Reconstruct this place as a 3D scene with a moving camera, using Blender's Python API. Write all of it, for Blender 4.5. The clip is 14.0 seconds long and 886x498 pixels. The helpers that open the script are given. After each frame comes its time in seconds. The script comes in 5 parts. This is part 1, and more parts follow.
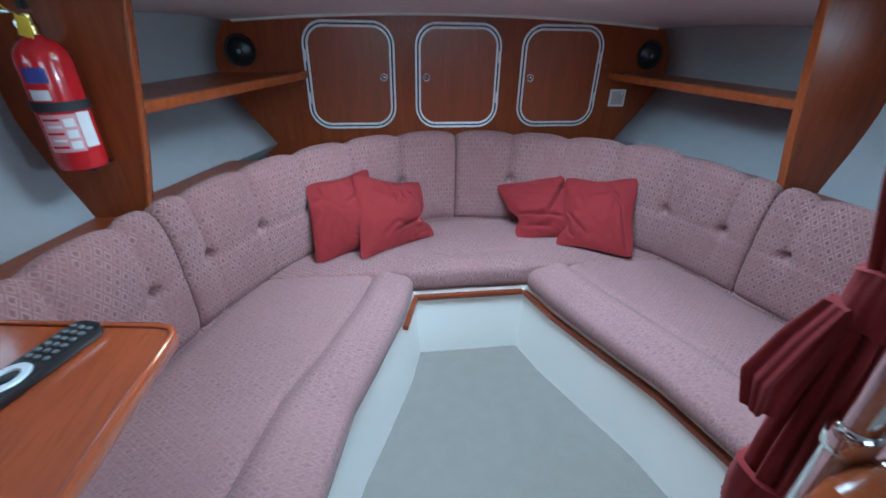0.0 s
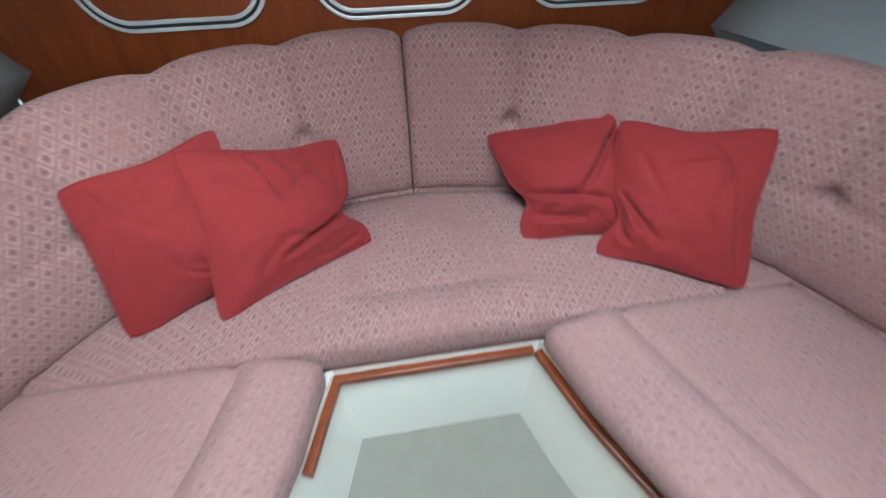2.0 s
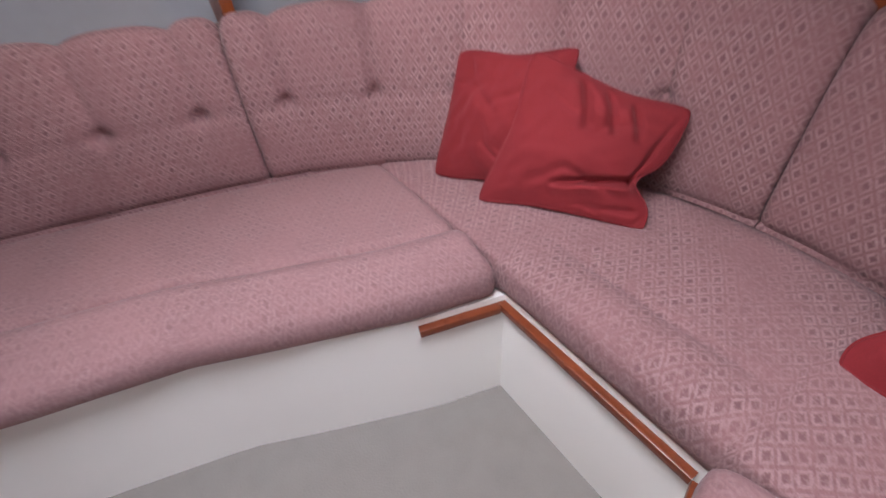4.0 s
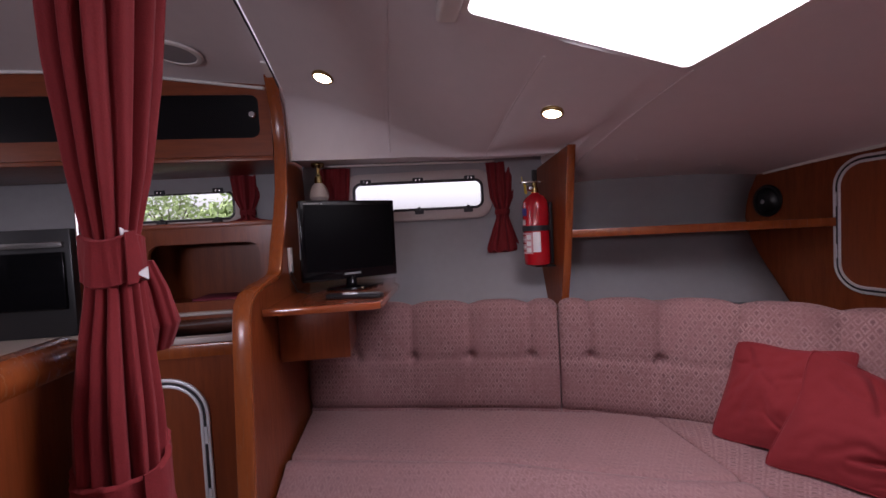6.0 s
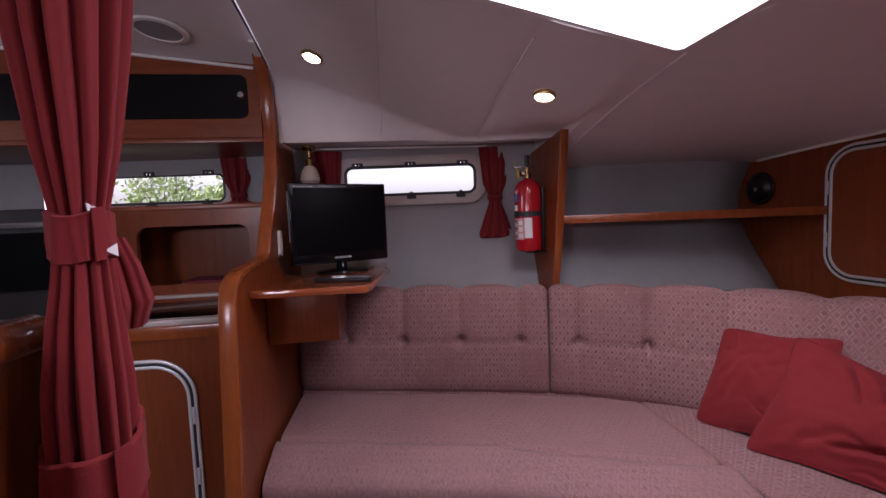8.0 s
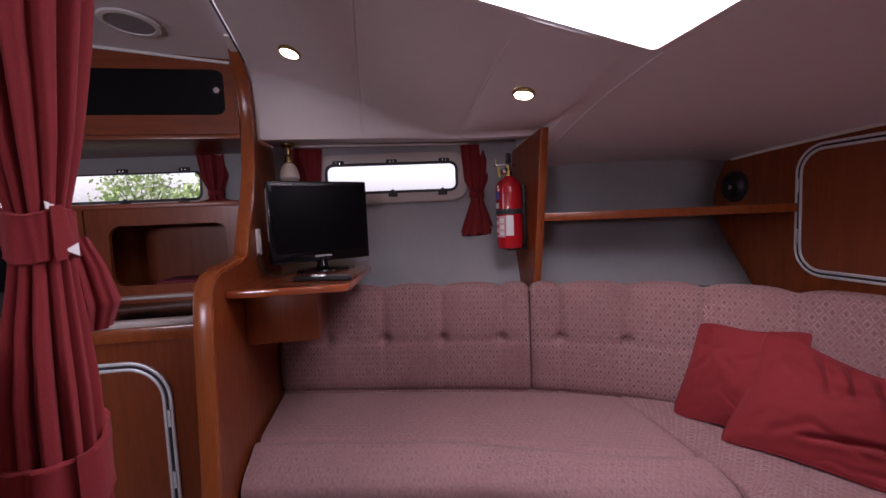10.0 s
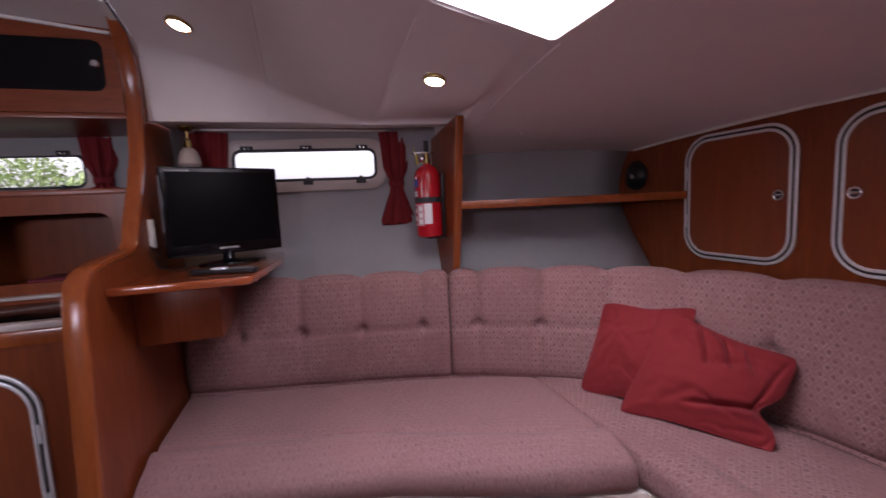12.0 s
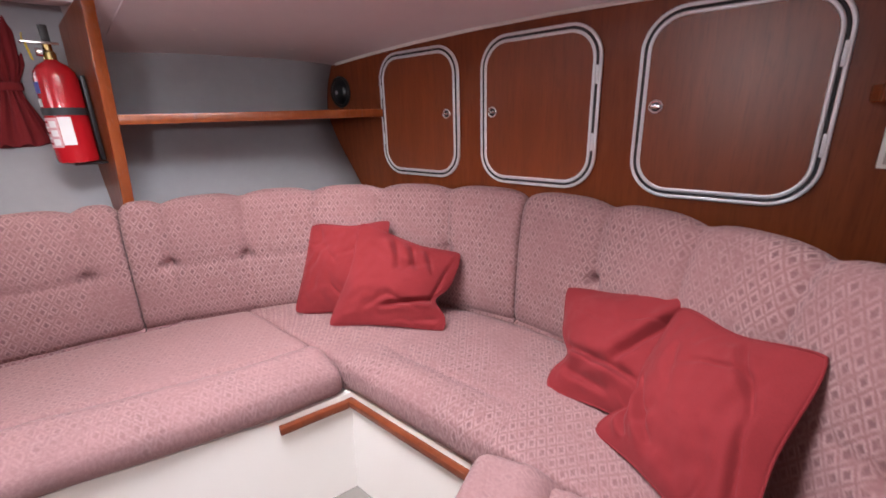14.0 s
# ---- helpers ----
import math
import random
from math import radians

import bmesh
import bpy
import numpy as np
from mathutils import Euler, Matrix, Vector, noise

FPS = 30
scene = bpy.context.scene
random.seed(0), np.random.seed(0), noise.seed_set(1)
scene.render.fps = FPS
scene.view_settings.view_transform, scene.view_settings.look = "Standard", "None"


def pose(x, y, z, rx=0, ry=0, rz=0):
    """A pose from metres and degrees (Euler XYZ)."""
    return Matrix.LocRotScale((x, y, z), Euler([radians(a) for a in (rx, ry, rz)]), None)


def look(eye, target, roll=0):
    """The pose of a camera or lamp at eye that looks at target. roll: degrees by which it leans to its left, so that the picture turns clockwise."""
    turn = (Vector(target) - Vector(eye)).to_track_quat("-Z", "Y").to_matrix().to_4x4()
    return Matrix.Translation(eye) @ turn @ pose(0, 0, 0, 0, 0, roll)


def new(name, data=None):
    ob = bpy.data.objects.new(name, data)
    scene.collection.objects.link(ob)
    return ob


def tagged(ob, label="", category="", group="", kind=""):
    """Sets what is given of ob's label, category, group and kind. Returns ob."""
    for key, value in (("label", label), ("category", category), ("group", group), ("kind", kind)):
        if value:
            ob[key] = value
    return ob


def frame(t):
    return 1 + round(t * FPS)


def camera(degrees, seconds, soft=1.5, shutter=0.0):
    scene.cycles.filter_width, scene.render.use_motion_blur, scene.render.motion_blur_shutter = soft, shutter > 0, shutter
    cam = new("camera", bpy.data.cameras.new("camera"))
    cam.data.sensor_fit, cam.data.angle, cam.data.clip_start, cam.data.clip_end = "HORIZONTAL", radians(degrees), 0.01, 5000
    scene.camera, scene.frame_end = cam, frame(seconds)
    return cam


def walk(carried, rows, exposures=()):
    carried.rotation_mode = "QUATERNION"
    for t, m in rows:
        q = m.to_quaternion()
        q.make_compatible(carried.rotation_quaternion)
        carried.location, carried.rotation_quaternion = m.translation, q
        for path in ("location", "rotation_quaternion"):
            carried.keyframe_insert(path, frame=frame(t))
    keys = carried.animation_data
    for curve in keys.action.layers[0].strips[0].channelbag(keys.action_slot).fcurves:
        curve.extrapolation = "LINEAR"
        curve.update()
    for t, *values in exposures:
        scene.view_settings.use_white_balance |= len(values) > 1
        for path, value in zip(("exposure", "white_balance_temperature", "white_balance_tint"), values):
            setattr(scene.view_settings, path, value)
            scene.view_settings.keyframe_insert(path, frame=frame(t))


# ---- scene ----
cam = camera(92.8, 14.0, shutter=0.4)
PATH = [
    (0, (-0.367, -0.133, 1.421), (-0.119, 1.609, 0.469), 1.2),
    (0.5, (-0.334, 0.043, 1.385), (-0.087, 1.711, 0.31), 1.7),
    (1, (-0.332, 0.309, 1.387), (-0.083, 1.956, 0.279), 0.8),
    (1.5, (-0.211, 0.588, 1.328), (0.073, 2.122, 0.076), -1.9),
    (2, (-0.081, 0.901, 1.263), (0.142, 2.312, -0.137), -0.7),
    (2.5, (-0.03, 1.186, 1.152), (0.102, 2.654, -0.2), 7.8),
    (3, (-0.04, 1.207, 1.096), (-0.645, 2.246, -0.502), 4.4),
    (3.2, (-0.006, 1.182, 1.094), (-0.774, 1.971, -0.575), -0.0),
    (5.3, (0.631, 0.586, 1.176), (-1.256, 1.16, 0.842), -1.9),
    (5.5, (0.616, 0.529, 1.194), (-1.316, 0.938, 0.881), -2.1),
    (6, (0.638, 0.451, 1.224), (-1.344, 0.707, 1.14), -2.9),
    (6.5, (0.639, 0.47, 1.228), (-1.343, 0.726, 1.163), -2.7),
    (7, (0.627, 0.489, 1.211), (-1.354, 0.739, 1.089), -2.6),
    (7.5, (0.631, 0.481, 1.211), (-1.349, 0.731, 1.082), -2.4),
    (8, (0.637, 0.482, 1.214), (-1.341, 0.743, 1.067), -2.3),
    (10.5, (0.637, 0.511, 1.212), (-1.32, 0.886, 1.049), -2.5),
    (11, (0.634, 0.524, 1.21), (-1.313, 0.949, 1.039), -2.5),
    (11.5, (0.64, 0.52, 1.212), (-1.3, 0.971, 1.031), -2.4),
    (12, (0.64, 0.578, 1.199), (-1.251, 1.191, 0.983), -2.7),
    (12.5, (0.647, 0.655, 1.185), (-1.125, 1.544, 0.916), -2.6),
    (13, (0.668, 0.724, 1.19), (-0.901, 1.91, 0.831), -1.6),
    (13.5, (0.688, 0.78, 1.178), (-0.656, 2.18, 0.694), -0.7),
    (14, (0.712, 0.793, 1.17), (-0.529, 2.239, 0.564), -1.8),
]
EXPOSURES = [
    (0.0, 1.55, 4550, -8), (0.5, 1.5, 5950, 14), (1.0, 1.85, 5850, 18), (1.5, 1.9, 5850, 18), (2.0, 1.75, 5350, -11), (2.5, 1.75, 4550, -27), (3.0, 1.82, 4450, -28), (3.3, 1.6, 5200, -4), (5.3, 1.1, 6250, 28), (6.0, 0.52, 6300, 34),
    (11.5, 0.60, 6300, 36), (12.5, 0.82, 6300, 34), (13.0, 0.98, 6350, 32), (13.5, 1.28, 6400, 27), (14.0, 2.0, 6300, 20),
]
walk(cam, [(t, look(eye, target, roll)) for t, eye, target, roll in PATH], EXPOSURES)

# ---- world and light ----
world = bpy.data.worlds.new("overcast")
scene.world = world
world.use_nodes = True
wn = world.node_tree
sky = wn.nodes.new("ShaderNodeTexSky")
sky.sky_type, sky.sun_disc, sky.sun_elevation, sky.sun_rotation = "NISHITA", False, radians(48), radians(150)
sky.dust_density, sky.air_density = 4.0, 1.0
cloud = wn.nodes.new("ShaderNodeHueSaturation")
cloud.inputs["Saturation"].default_value = 0.25
cloud.inputs["Value"].default_value = 1.8
wn.links.new(sky.outputs["Color"], cloud.inputs["Color"])
wn.links.new(cloud.outputs["Color"], wn.nodes["Background"].inputs["Color"])
wn.nodes["Background"].inputs["Strength"].default_value = 0.15


def lamp(name, kind, m, energy, colour, **more):
    data = bpy.data.lights.new(name, kind)
    data.energy, data.color = energy, colour
    if "size" in more:
        data.shape, data.size, data.size_y = "RECTANGLE", more["size"], more["size_y"]
    if "soft" in more:
        data.shadow_soft_size = more["soft"]
    if "angle" in more:
        data.spot_size, data.spot_blend = more["angle"], 0.6
    ob = new(name, data)
    ob.matrix_world = m
    return ob


sun = lamp("sun", "SUN", look((0, 0, 0), (0.35, 0.6, -0.9)), 1.0, (1.0, 0.97, 0.93))
sun.data.angle = radians(25)
# daylight in the openings: the deck hatch over the saloon, the starboard window
lamp("hatch_daylight", "AREA", look((0, 0.966, 1.884), (0.16, 0.68, 0.5)), 11.0, (0.93, 0.97, 1.0), size=0.75, size_y=0.56).data.spread = radians(165)
# added fill from the unseen aft end, where no companionway is known
lamp("aft_fill", "AREA", look((0.45, -2.5, 1.55), (-0.4, 0.6, 0.6)), 2.2, (0.93, 0.97, 1.0), size=0.8, size_y=0.8)
lamp("side_daylight", "AREA", look((1.56, 0.62, 1.425), (0, 0.62, 1.2)), 0.35, (0.93, 0.97, 1.0), size=0.60, size_y=0.15)
# added fill to brighten the galley, through an assumed starboard opening out of view
lamp("galley_fill", "AREA", look((1.76, -0.64, 1.41), (-0.5, -0.7, 1.1)), 4.2, (0.93, 0.97, 1.0), size=0.66, size_y=0.14).data.spread = radians(115)
for x, y, z in ((-0.736, 1.024, 1.574), (-0.925, 0.252, 1.768)):
    lamp("downlight_beam", "SPOT", look((x, y, z), (x + 0.05, y, 0)), 0.8, (1.0, 0.72, 0.42), soft=0.02, angle=radians(120))

# ---- helpers of this scene ----
V = Vector


def nodes_of(name):
    m = bpy.data.materials.new(name)
    m.use_nodes = True
    return m, m.node_tree.nodes, m.node_tree.links, m.node_tree.nodes["Principled BSDF"]


def math_node(n, l, op, a, b=None, c=None):
    k = n.new("ShaderNodeMath")
    k.operation = op
    for i, v in enumerate((a, b, c)):
        if v is None:
            continue
        if isinstance(v, (int, float)):
            k.inputs[i].default_value = v
        else:
            l.new(v, k.inputs[i])
    return k.outputs[0]


def mixed(n, l, fac, a, b):
    k = n.new("ShaderNodeMix")
    k.data_type = "RGBA"
    if isinstance(fac, (int, float)):
        k.inputs[0].default_value = fac
    else:
        l.new(fac, k.inputs[0])
    for i, v in ((6, a), (7, b)):
        if isinstance(v, tuple):
            k.inputs[i].default_value = (*v, 1)
        else:
            l.new(v, k.inputs[i])
    return k.outputs[2]


def noise_node(n, l, coord, scale, detail=4.0, rough=0.55, stretch=None):
    if stretch:
        mp = n.new("ShaderNodeMapping")
        mp.inputs["Scale"].default_value = stretch
        l.new(coord, mp.inputs[0])
        coord = mp.outputs[0]
    k = n.new("ShaderNodeTexNoise")
    k.inputs["Scale"].default_value, k.inputs["Detail"].default_value, k.inputs["Roughness"].default_value = scale, detail, rough
    l.new(coord, k.inputs["Vector"])
    return k.outputs["Fac"]


def ramp(n, l, fac, lo, hi):
    k = n.new("ShaderNodeMapRange")
    k.inputs["From Min"].default_value, k.inputs["From Max"].default_value = lo, hi
    l.new(fac, k.inputs[0])
    return k.outputs[0]


def bump(n, l, bsdf, height, strength, distance):
    k = n.new("ShaderNodeBump")
    k.inputs["Strength"].default_value, k.inputs["Distance"].default_value = strength, distance
    l.new(height, k.inputs["Height"])
    l.new(k.outputs[0], bsdf.inputs["Normal"])


def plain(name, colour, rough=0.5, metal=0.0, grain=0.06, scale=40.0, relief=0.0, coat=0.0, spec=0.5):
    m, n, l, b = nodes_of(name)
    co = n.new("ShaderNodeTexCoord").outputs["Object"]
    f1, f2 = noise_node(n, l, co, scale), noise_node(n, l, co, scale * 0.08)
    dark = tuple(c * (1 - 2 * grain) for c in colour)
    c1 = mixed(n, l, f1, dark, colour)
    l.new(mixed(n, l, ramp(n, l, f2, 0.3, 0.7), c1, colour), b.inputs["Base Color"])
    b.inputs["Roughness"].default_value, b.inputs["Metallic"].default_value = rough, metal
    b.inputs["Coat Weight"].default_value, b.inputs["Specular IOR Level"].default_value = coat, spec
    if relief:
        bump(n, l, b, f1, 0.4, relief)
    return m


def wood(name, light, dark, rough=0.35, stretch=(26, 26, 2.2), coat=0.3, coat_rough=0.2, spec=0.28):
    """Lacquered veneer: long streaks, fine pores, broad drift of tone."""
    m, n, l, b = nodes_of(name)
    co = n.new("ShaderNodeTexCoord").outputs["Object"]
    streak = noise_node(n, l, co, 1.6, 6, 0.6, stretch)
    fine = noise_node(n, l, co, 7.0, 3, 0.5, stretch)
    broad = noise_node(n, l, co, 2.2, 2)
    c = mixed(n, l, ramp(n, l, streak, 0.3, 0.7), dark, light)
    c = mixed(n, l, math_node(n, l, "MULTIPLY", ramp(n, l, fine, 0.52, 0.7), 0.35), c, tuple(v * 0.55 for v in dark))
    c = mixed(n, l, math_node(n, l, "MULTIPLY", ramp(n, l, broad, 0.35, 0.7), 0.35), c, tuple(v * 0.7 for v in light))
    l.new(c, b.inputs["Base Color"])
    b.inputs["Coat Weight"].default_value, b.inputs["Coat Roughness"].default_value = coat, coat_rough
    b.inputs["Specular IOR Level"].default_value = spec
    l.new(math_node(n, l, "MULTIPLY_ADD", fine, 0.2, rough - 0.1), b.inputs["Roughness"])
    bump(n, l, b, fine, 0.15, 0.002)
    return m


def fabric(name, ground, figure, pitch, strength, nap):
    """Woven velour with a small diamond figure; the UV map is in metres."""
    m, n, l, b = nodes_of(name)
    tc = n.new("ShaderNodeTexCoord")
    sep = n.new("ShaderNodeSeparateXYZ")
    drift = n.new("ShaderNodeTexNoise")
    drift.inputs["Scale"].default_value, drift.inputs["Detail"].default_value = 18, 2
    l.new(tc.outputs["UV"], drift.inputs["Vector"])
    mixv = n.new("ShaderNodeVectorMath")
    mixv.operation = "MULTIPLY_ADD"
    mixv.inputs[1].default_value = (0.0035, 0.0035, 0)
    l.new(drift.outputs["Color"], mixv.inputs[0])
    l.new(tc.outputs["UV"], mixv.inputs[2])
    l.new(mixv.outputs[0], sep.inputs[0])
    u, v = math_node(n, l, "DIVIDE", sep.outputs[0], pitch), math_node(n, l, "DIVIDE", sep.outputs[1], pitch * 1.5)
    rings = []
    for op in ("ADD", "SUBTRACT"):
        w = math_node(n, l, op, u, v)
        rings.append(math_node(n, l, "ABSOLUTE", math_node(n, l, "SUBTRACT", math_node(n, l, "FRACT", w), 0.5)))
    d = math_node(n, l, "MAXIMUM", rings[0], rings[1])
    ragged = noise_node(n, l, tc.outputs["UV"], 260, 2)
    d = math_node(n, l, "ADD", d, math_node(n, l, "MULTIPLY", math_node(n, l, "SUBTRACT", ragged, 0.5), 0.20))
    inner = ramp(n, l, d, 0.23, 0.13)
    ring = math_node(n, l, "MULTIPLY", ramp(n, l, d, 0.20, 0.28), ramp(n, l, d, 0.44, 0.36))
    co = tc.outputs["Object"]
    fine, broad, wear = noise_node(n, l, co, 420, 2), noise_node(n, l, co, 5, 3), noise_node(n, l, co, 30, 3)
    patch = noise_node(n, l, co, 4.5, 2)
    amount = math_node(n, l, "MULTIPLY", math_node(n, l, "MULTIPLY", ramp(n, l, wear, 0.25, 0.6), ramp(n, l, patch, 0.25, 0.5)), strength)
    c = mixed(n, l, math_node(n, l, "MULTIPLY", math_node(n, l, "MULTIPLY", ring, amount), 0.80), ground, figure)
    c = mixed(n, l, math_node(n, l, "MULTIPLY", inner, amount), c, tuple(g * 0.5 for g in ground))
    crush = noise_node(n, l, tc.outputs["UV"], 1.0, 3, 0.7, stretch=(70, 130, 1))
    streak = noise_node(n, l, tc.outputs["UV"], 1.0, 3, 0.6, stretch=(45, 10, 1))
    c = mixed(n, l, math_node(n, l, "MULTIPLY", ramp(n, l, crush, 0.50, 0.64), nap), c, figure)
    c = mixed(n, l, math_node(n, l, "MULTIPLY", ramp(n, l, crush, 0.46, 0.34), nap), c, tuple(g * 0.55 for g in ground))
    c = mixed(n, l, math_node(n, l, "MULTIPLY", ramp(n, l, streak, 0.45, 0.65), 0.22), c, tuple(min(1, g * 1.25) for g in ground))
    c = mixed(n, l, math_node(n, l, "MULTIPLY", ramp(n, l, fine, 0.35, 0.65), 0.3), c, tuple(g * 0.75 for g in ground))
    c = mixed(n, l, math_node(n, l, "MULTIPLY", ramp(n, l, broad, 0.35, 0.65), 0.40), c, tuple(min(1, g * 1.2) for g in ground))
    l.new(c, b.inputs["Base Color"])
    b.inputs["Roughness"].default_value = 0.95
    b.inputs["Sheen Weight"].default_value, b.inputs["Sheen Roughness"].default_value = 0.10, 0.5
    h = math_node(n, l, "ADD", math_node(n, l, "MULTIPLY", ring, amount), math_node(n, l, "MULTIPLY", fine, 0.5))
    bump(n, l, b, h, 0.5, 0.002)
    return m


def cloth(name, colour, rough=0.9):
    m, n, l, b = nodes_of(name)
    co = n.new("ShaderNodeTexCoord").outputs["Object"]
    weave, broad = noise_node(n, l, co, 500, 2), noise_node(n, l, co, 9, 3)
    c = mixed(n, l, ramp(n, l, weave, 0.3, 0.7), tuple(v * 0.8 for v in colour), colour)
    c = mixed(n, l, math_node(n, l, "MULTIPLY", ramp(n, l, broad, 0.3, 0.7), 0.3), c, tuple(v * 0.8 for v in colour))
    l.new(c, b.inputs["Base Color"])
    b.inputs["Roughness"].default_value, b.inputs["Sheen Weight"].default_value = rough, 0.03
    bump(n, l, b, weave, 0.4, 0.001)
    return m


def glass(name, rough=0.0):
    m, n, l, b = nodes_of(name)
    b.inputs["Base Color"].default_value = (0.95, 0.98, 0.97, 1)
    b.inputs["Transmission Weight"].default_value, b.inputs["Roughness"].default_value = 1.0, rough
    b.inputs["IOR"].default_value = 1.1
    return m


def glow(name, colour, strength):
    m, n, l, b = nodes_of(name)
    b.inputs["Emission Color"].default_value, b.inputs["Emission Strength"].default_value = (*colour, 1), strength
    return m


MAHOGANY = wood("mahogany_veneer", (0.235, 0.053, 0.014), (0.165, 0.034, 0.009), coat=0.12)
MAHOGANY_H = wood("mahogany_lengthwise", (0.25, 0.055, 0.014), (0.18, 0.037, 0.009), stretch=(26, 2.2, 26), coat=0.22)
DOORWOOD = wood("satin_door_veneer", (0.25, 0.056, 0.015), (0.185, 0.039, 0.010), stretch=(26, 2.2, 26), coat=0.45, coat_rough=0.28, spec=0.4)
CHERRY = wood("varnished_edge", (0.32, 0.080, 0.019), (0.23, 0.052, 0.012), rough=0.25, coat=0.6)
TEAK = wood("varnished_trim", (0.24, 0.055, 0.018), (0.15, 0.032, 0.010), rough=0.35, stretch=(6, 6, 6))
TABLE = wood("polished_table", (0.33, 0.072, 0.020), (0.27, 0.058, 0.016), rough=0.18, stretch=(26, 2.2, 26), coat=1.0, coat_rough=0.12, spec=0.5)
LINING = plain("vinyl_headlining", (0.72, 0.68, 0.68), 0.6, grain=0.03, scale=250, relief=0.0006)
HULLCLOTH = plain("hull_lining", (0.315, 0.315, 0.322), 0.85, grain=0.05, scale=300, relief=0.001)
GELCOAT = plain("cream_gelcoat", (0.84, 0.81, 0.75), 0.3, grain=0.02, scale=8, coat=0.3)
CARPET = plain("short_pile_carpet", (0.27, 0.242, 0.215), 1.0, grain=0.07, scale=190, relief=0.004)
SEATCLOTH = fabric("rose_velour_seat", (0.285, 0.152, 0.148), (0.44, 0.290, 0.275), 0.031, 0.48, 0.36)
BOWCLOTH = fabric("crushed_rose_velour", (0.250, 0.127, 0.124), (0.46, 0.300, 0.285), 0.031, 0.80, 0.46)
BACKCLOTH = fabric("rose_velour_back", (0.252, 0.126, 0.123), (0.48, 0.312, 0.293), 0.031, 0.92, 0.28)
REDCLOTH = cloth("brick_red_cotton", (0.218, 0.0112, 0.0145))
DRAPE = cloth("crimson_drape", (0.20, 0.0085, 0.0105))
ALU = plain("brushed_aluminium", (0.80, 0.82, 0.85), 0.36, 0.40, grain=0.05, scale=90)
CHROME = plain("chrome", (0.8, 0.8, 0.8), 0.08, 1.0, grain=0.01)
BRASS = plain("brass", (0.40, 0.28, 0.11), 0.25, 1.0)
BLACK = plain("black_plastic", (0.012, 0.012, 0.013), 0.35, grain=0.1)
GLOSSBLACK = plain("gloss_black", (0.004, 0.004, 0.005), 0.14, grain=0.05, spec=0.25)
SATINBLACK = plain("satin_black", (0.010, 0.011, 0.012), 0.28, grain=0.1, scale=400, relief=0.0008)
RUBBER = plain("dark_rubber", (0.02, 0.022, 0.026), 0.6)
SCREEN = plain("dark_screen", (0.004, 0.004, 0.005), 0.4, grain=0.02, spec=0.06)
WHITEPL = plain("white_plastic", (0.78, 0.76, 0.72), 0.35, grain=0.02)
FRAMEPL = plain("ivory_window_frame", (0.46, 0.40, 0.37), 0.4, grain=0.04)
GREYPL = plain("grey_plastic", (0.3, 0.3, 0.31), 0.4)
DULLKEY = plain("dull_rubber_key", (0.15, 0.155, 0.16), 0.5)
REDPAINT = plain("red_enamel", (0.45, 0.010, 0.016), 0.22, grain=0.02, coat=0.5)
WHITELABEL = plain("white_label", (0.75, 0.74, 0.74), 0.4)
PINKLABEL = plain("printed_label", (0.62, 0.34, 0.36), 0.4)
BLUELABEL = plain("blue_label", (0.05, 0.05, 0.25), 0.4)
YELLOW = plain("yellow_tag", (0.75, 0.55, 0.02), 0.45)
MAROON = plain("maroon_cloth", (0.16, 0.012, 0.03), 0.8)
BEIGE = cloth("beige_cloth", (0.45, 0.36, 0.29))
STEEL = plain("worktop_steel", (0.35, 0.34, 0.33), 0.25, 0.9)
GLASS = glass("clear_glass")
WARM = glow("lit_bulb", (1.0, 0.82, 0.55), 14)


def link(name, me, mat, parent=None, label=""):
    me.materials.append(mat)
    ob = new(name, me)
    ob.parent = parent
    if label:
        ob["label"] = label
    return ob


def part(name, bm, mat, parent=None, label="", smooth=True):
    me = bpy.data.meshes.new(name)
    bmesh.ops.recalc_face_normals(bm, faces=bm.faces[:])
    bm.to_mesh(me)
    bm.free()
    if smooth:
        me.shade_smooth()
        me.set_sharp_from_angle(angle=radians(38))
    return link(name, me, mat, parent, label)


def thing(name, label, category, group="", at=(0, 0, 0), kind=""):
    ob = new(name)
    ob.location = at
    return tagged(ob, label, category, group, kind)


def box(bm, lo, hi, bevel=0.0, seg=2, m=None):
    """A bevelled block between two corners, joined into bm."""
    b = bmesh.new()
    bmesh.ops.create_cube(b, size=1)
    size = V(hi) - V(lo)
    for v in b.verts:
        v.co = V(lo) + V(((v.co.x + 0.5) * size.x, (v.co.y + 0.5) * size.y, (v.co.z + 0.5) * size.z))
    if bevel:
        bmesh.ops.bevel(b, geom=b.edges[:], offset=bevel, segments=seg, affect="EDGES", profile=0.6)
    return join(bm, b, m)


def join(bm, b, m=None):
    if m:
        b.transform(m)
    me = bpy.data.meshes.new("t")
    b.to_mesh(me)
    b.free()
    bm.from_mesh(me)
    bpy.data.meshes.remove(me)
    return bm


def block(name, lo, hi, mat, parent=None, bevel=0.003, label="", m=None):
    return part(name, box(bmesh.new(), lo, hi, bevel, 2, m), mat, parent, label)


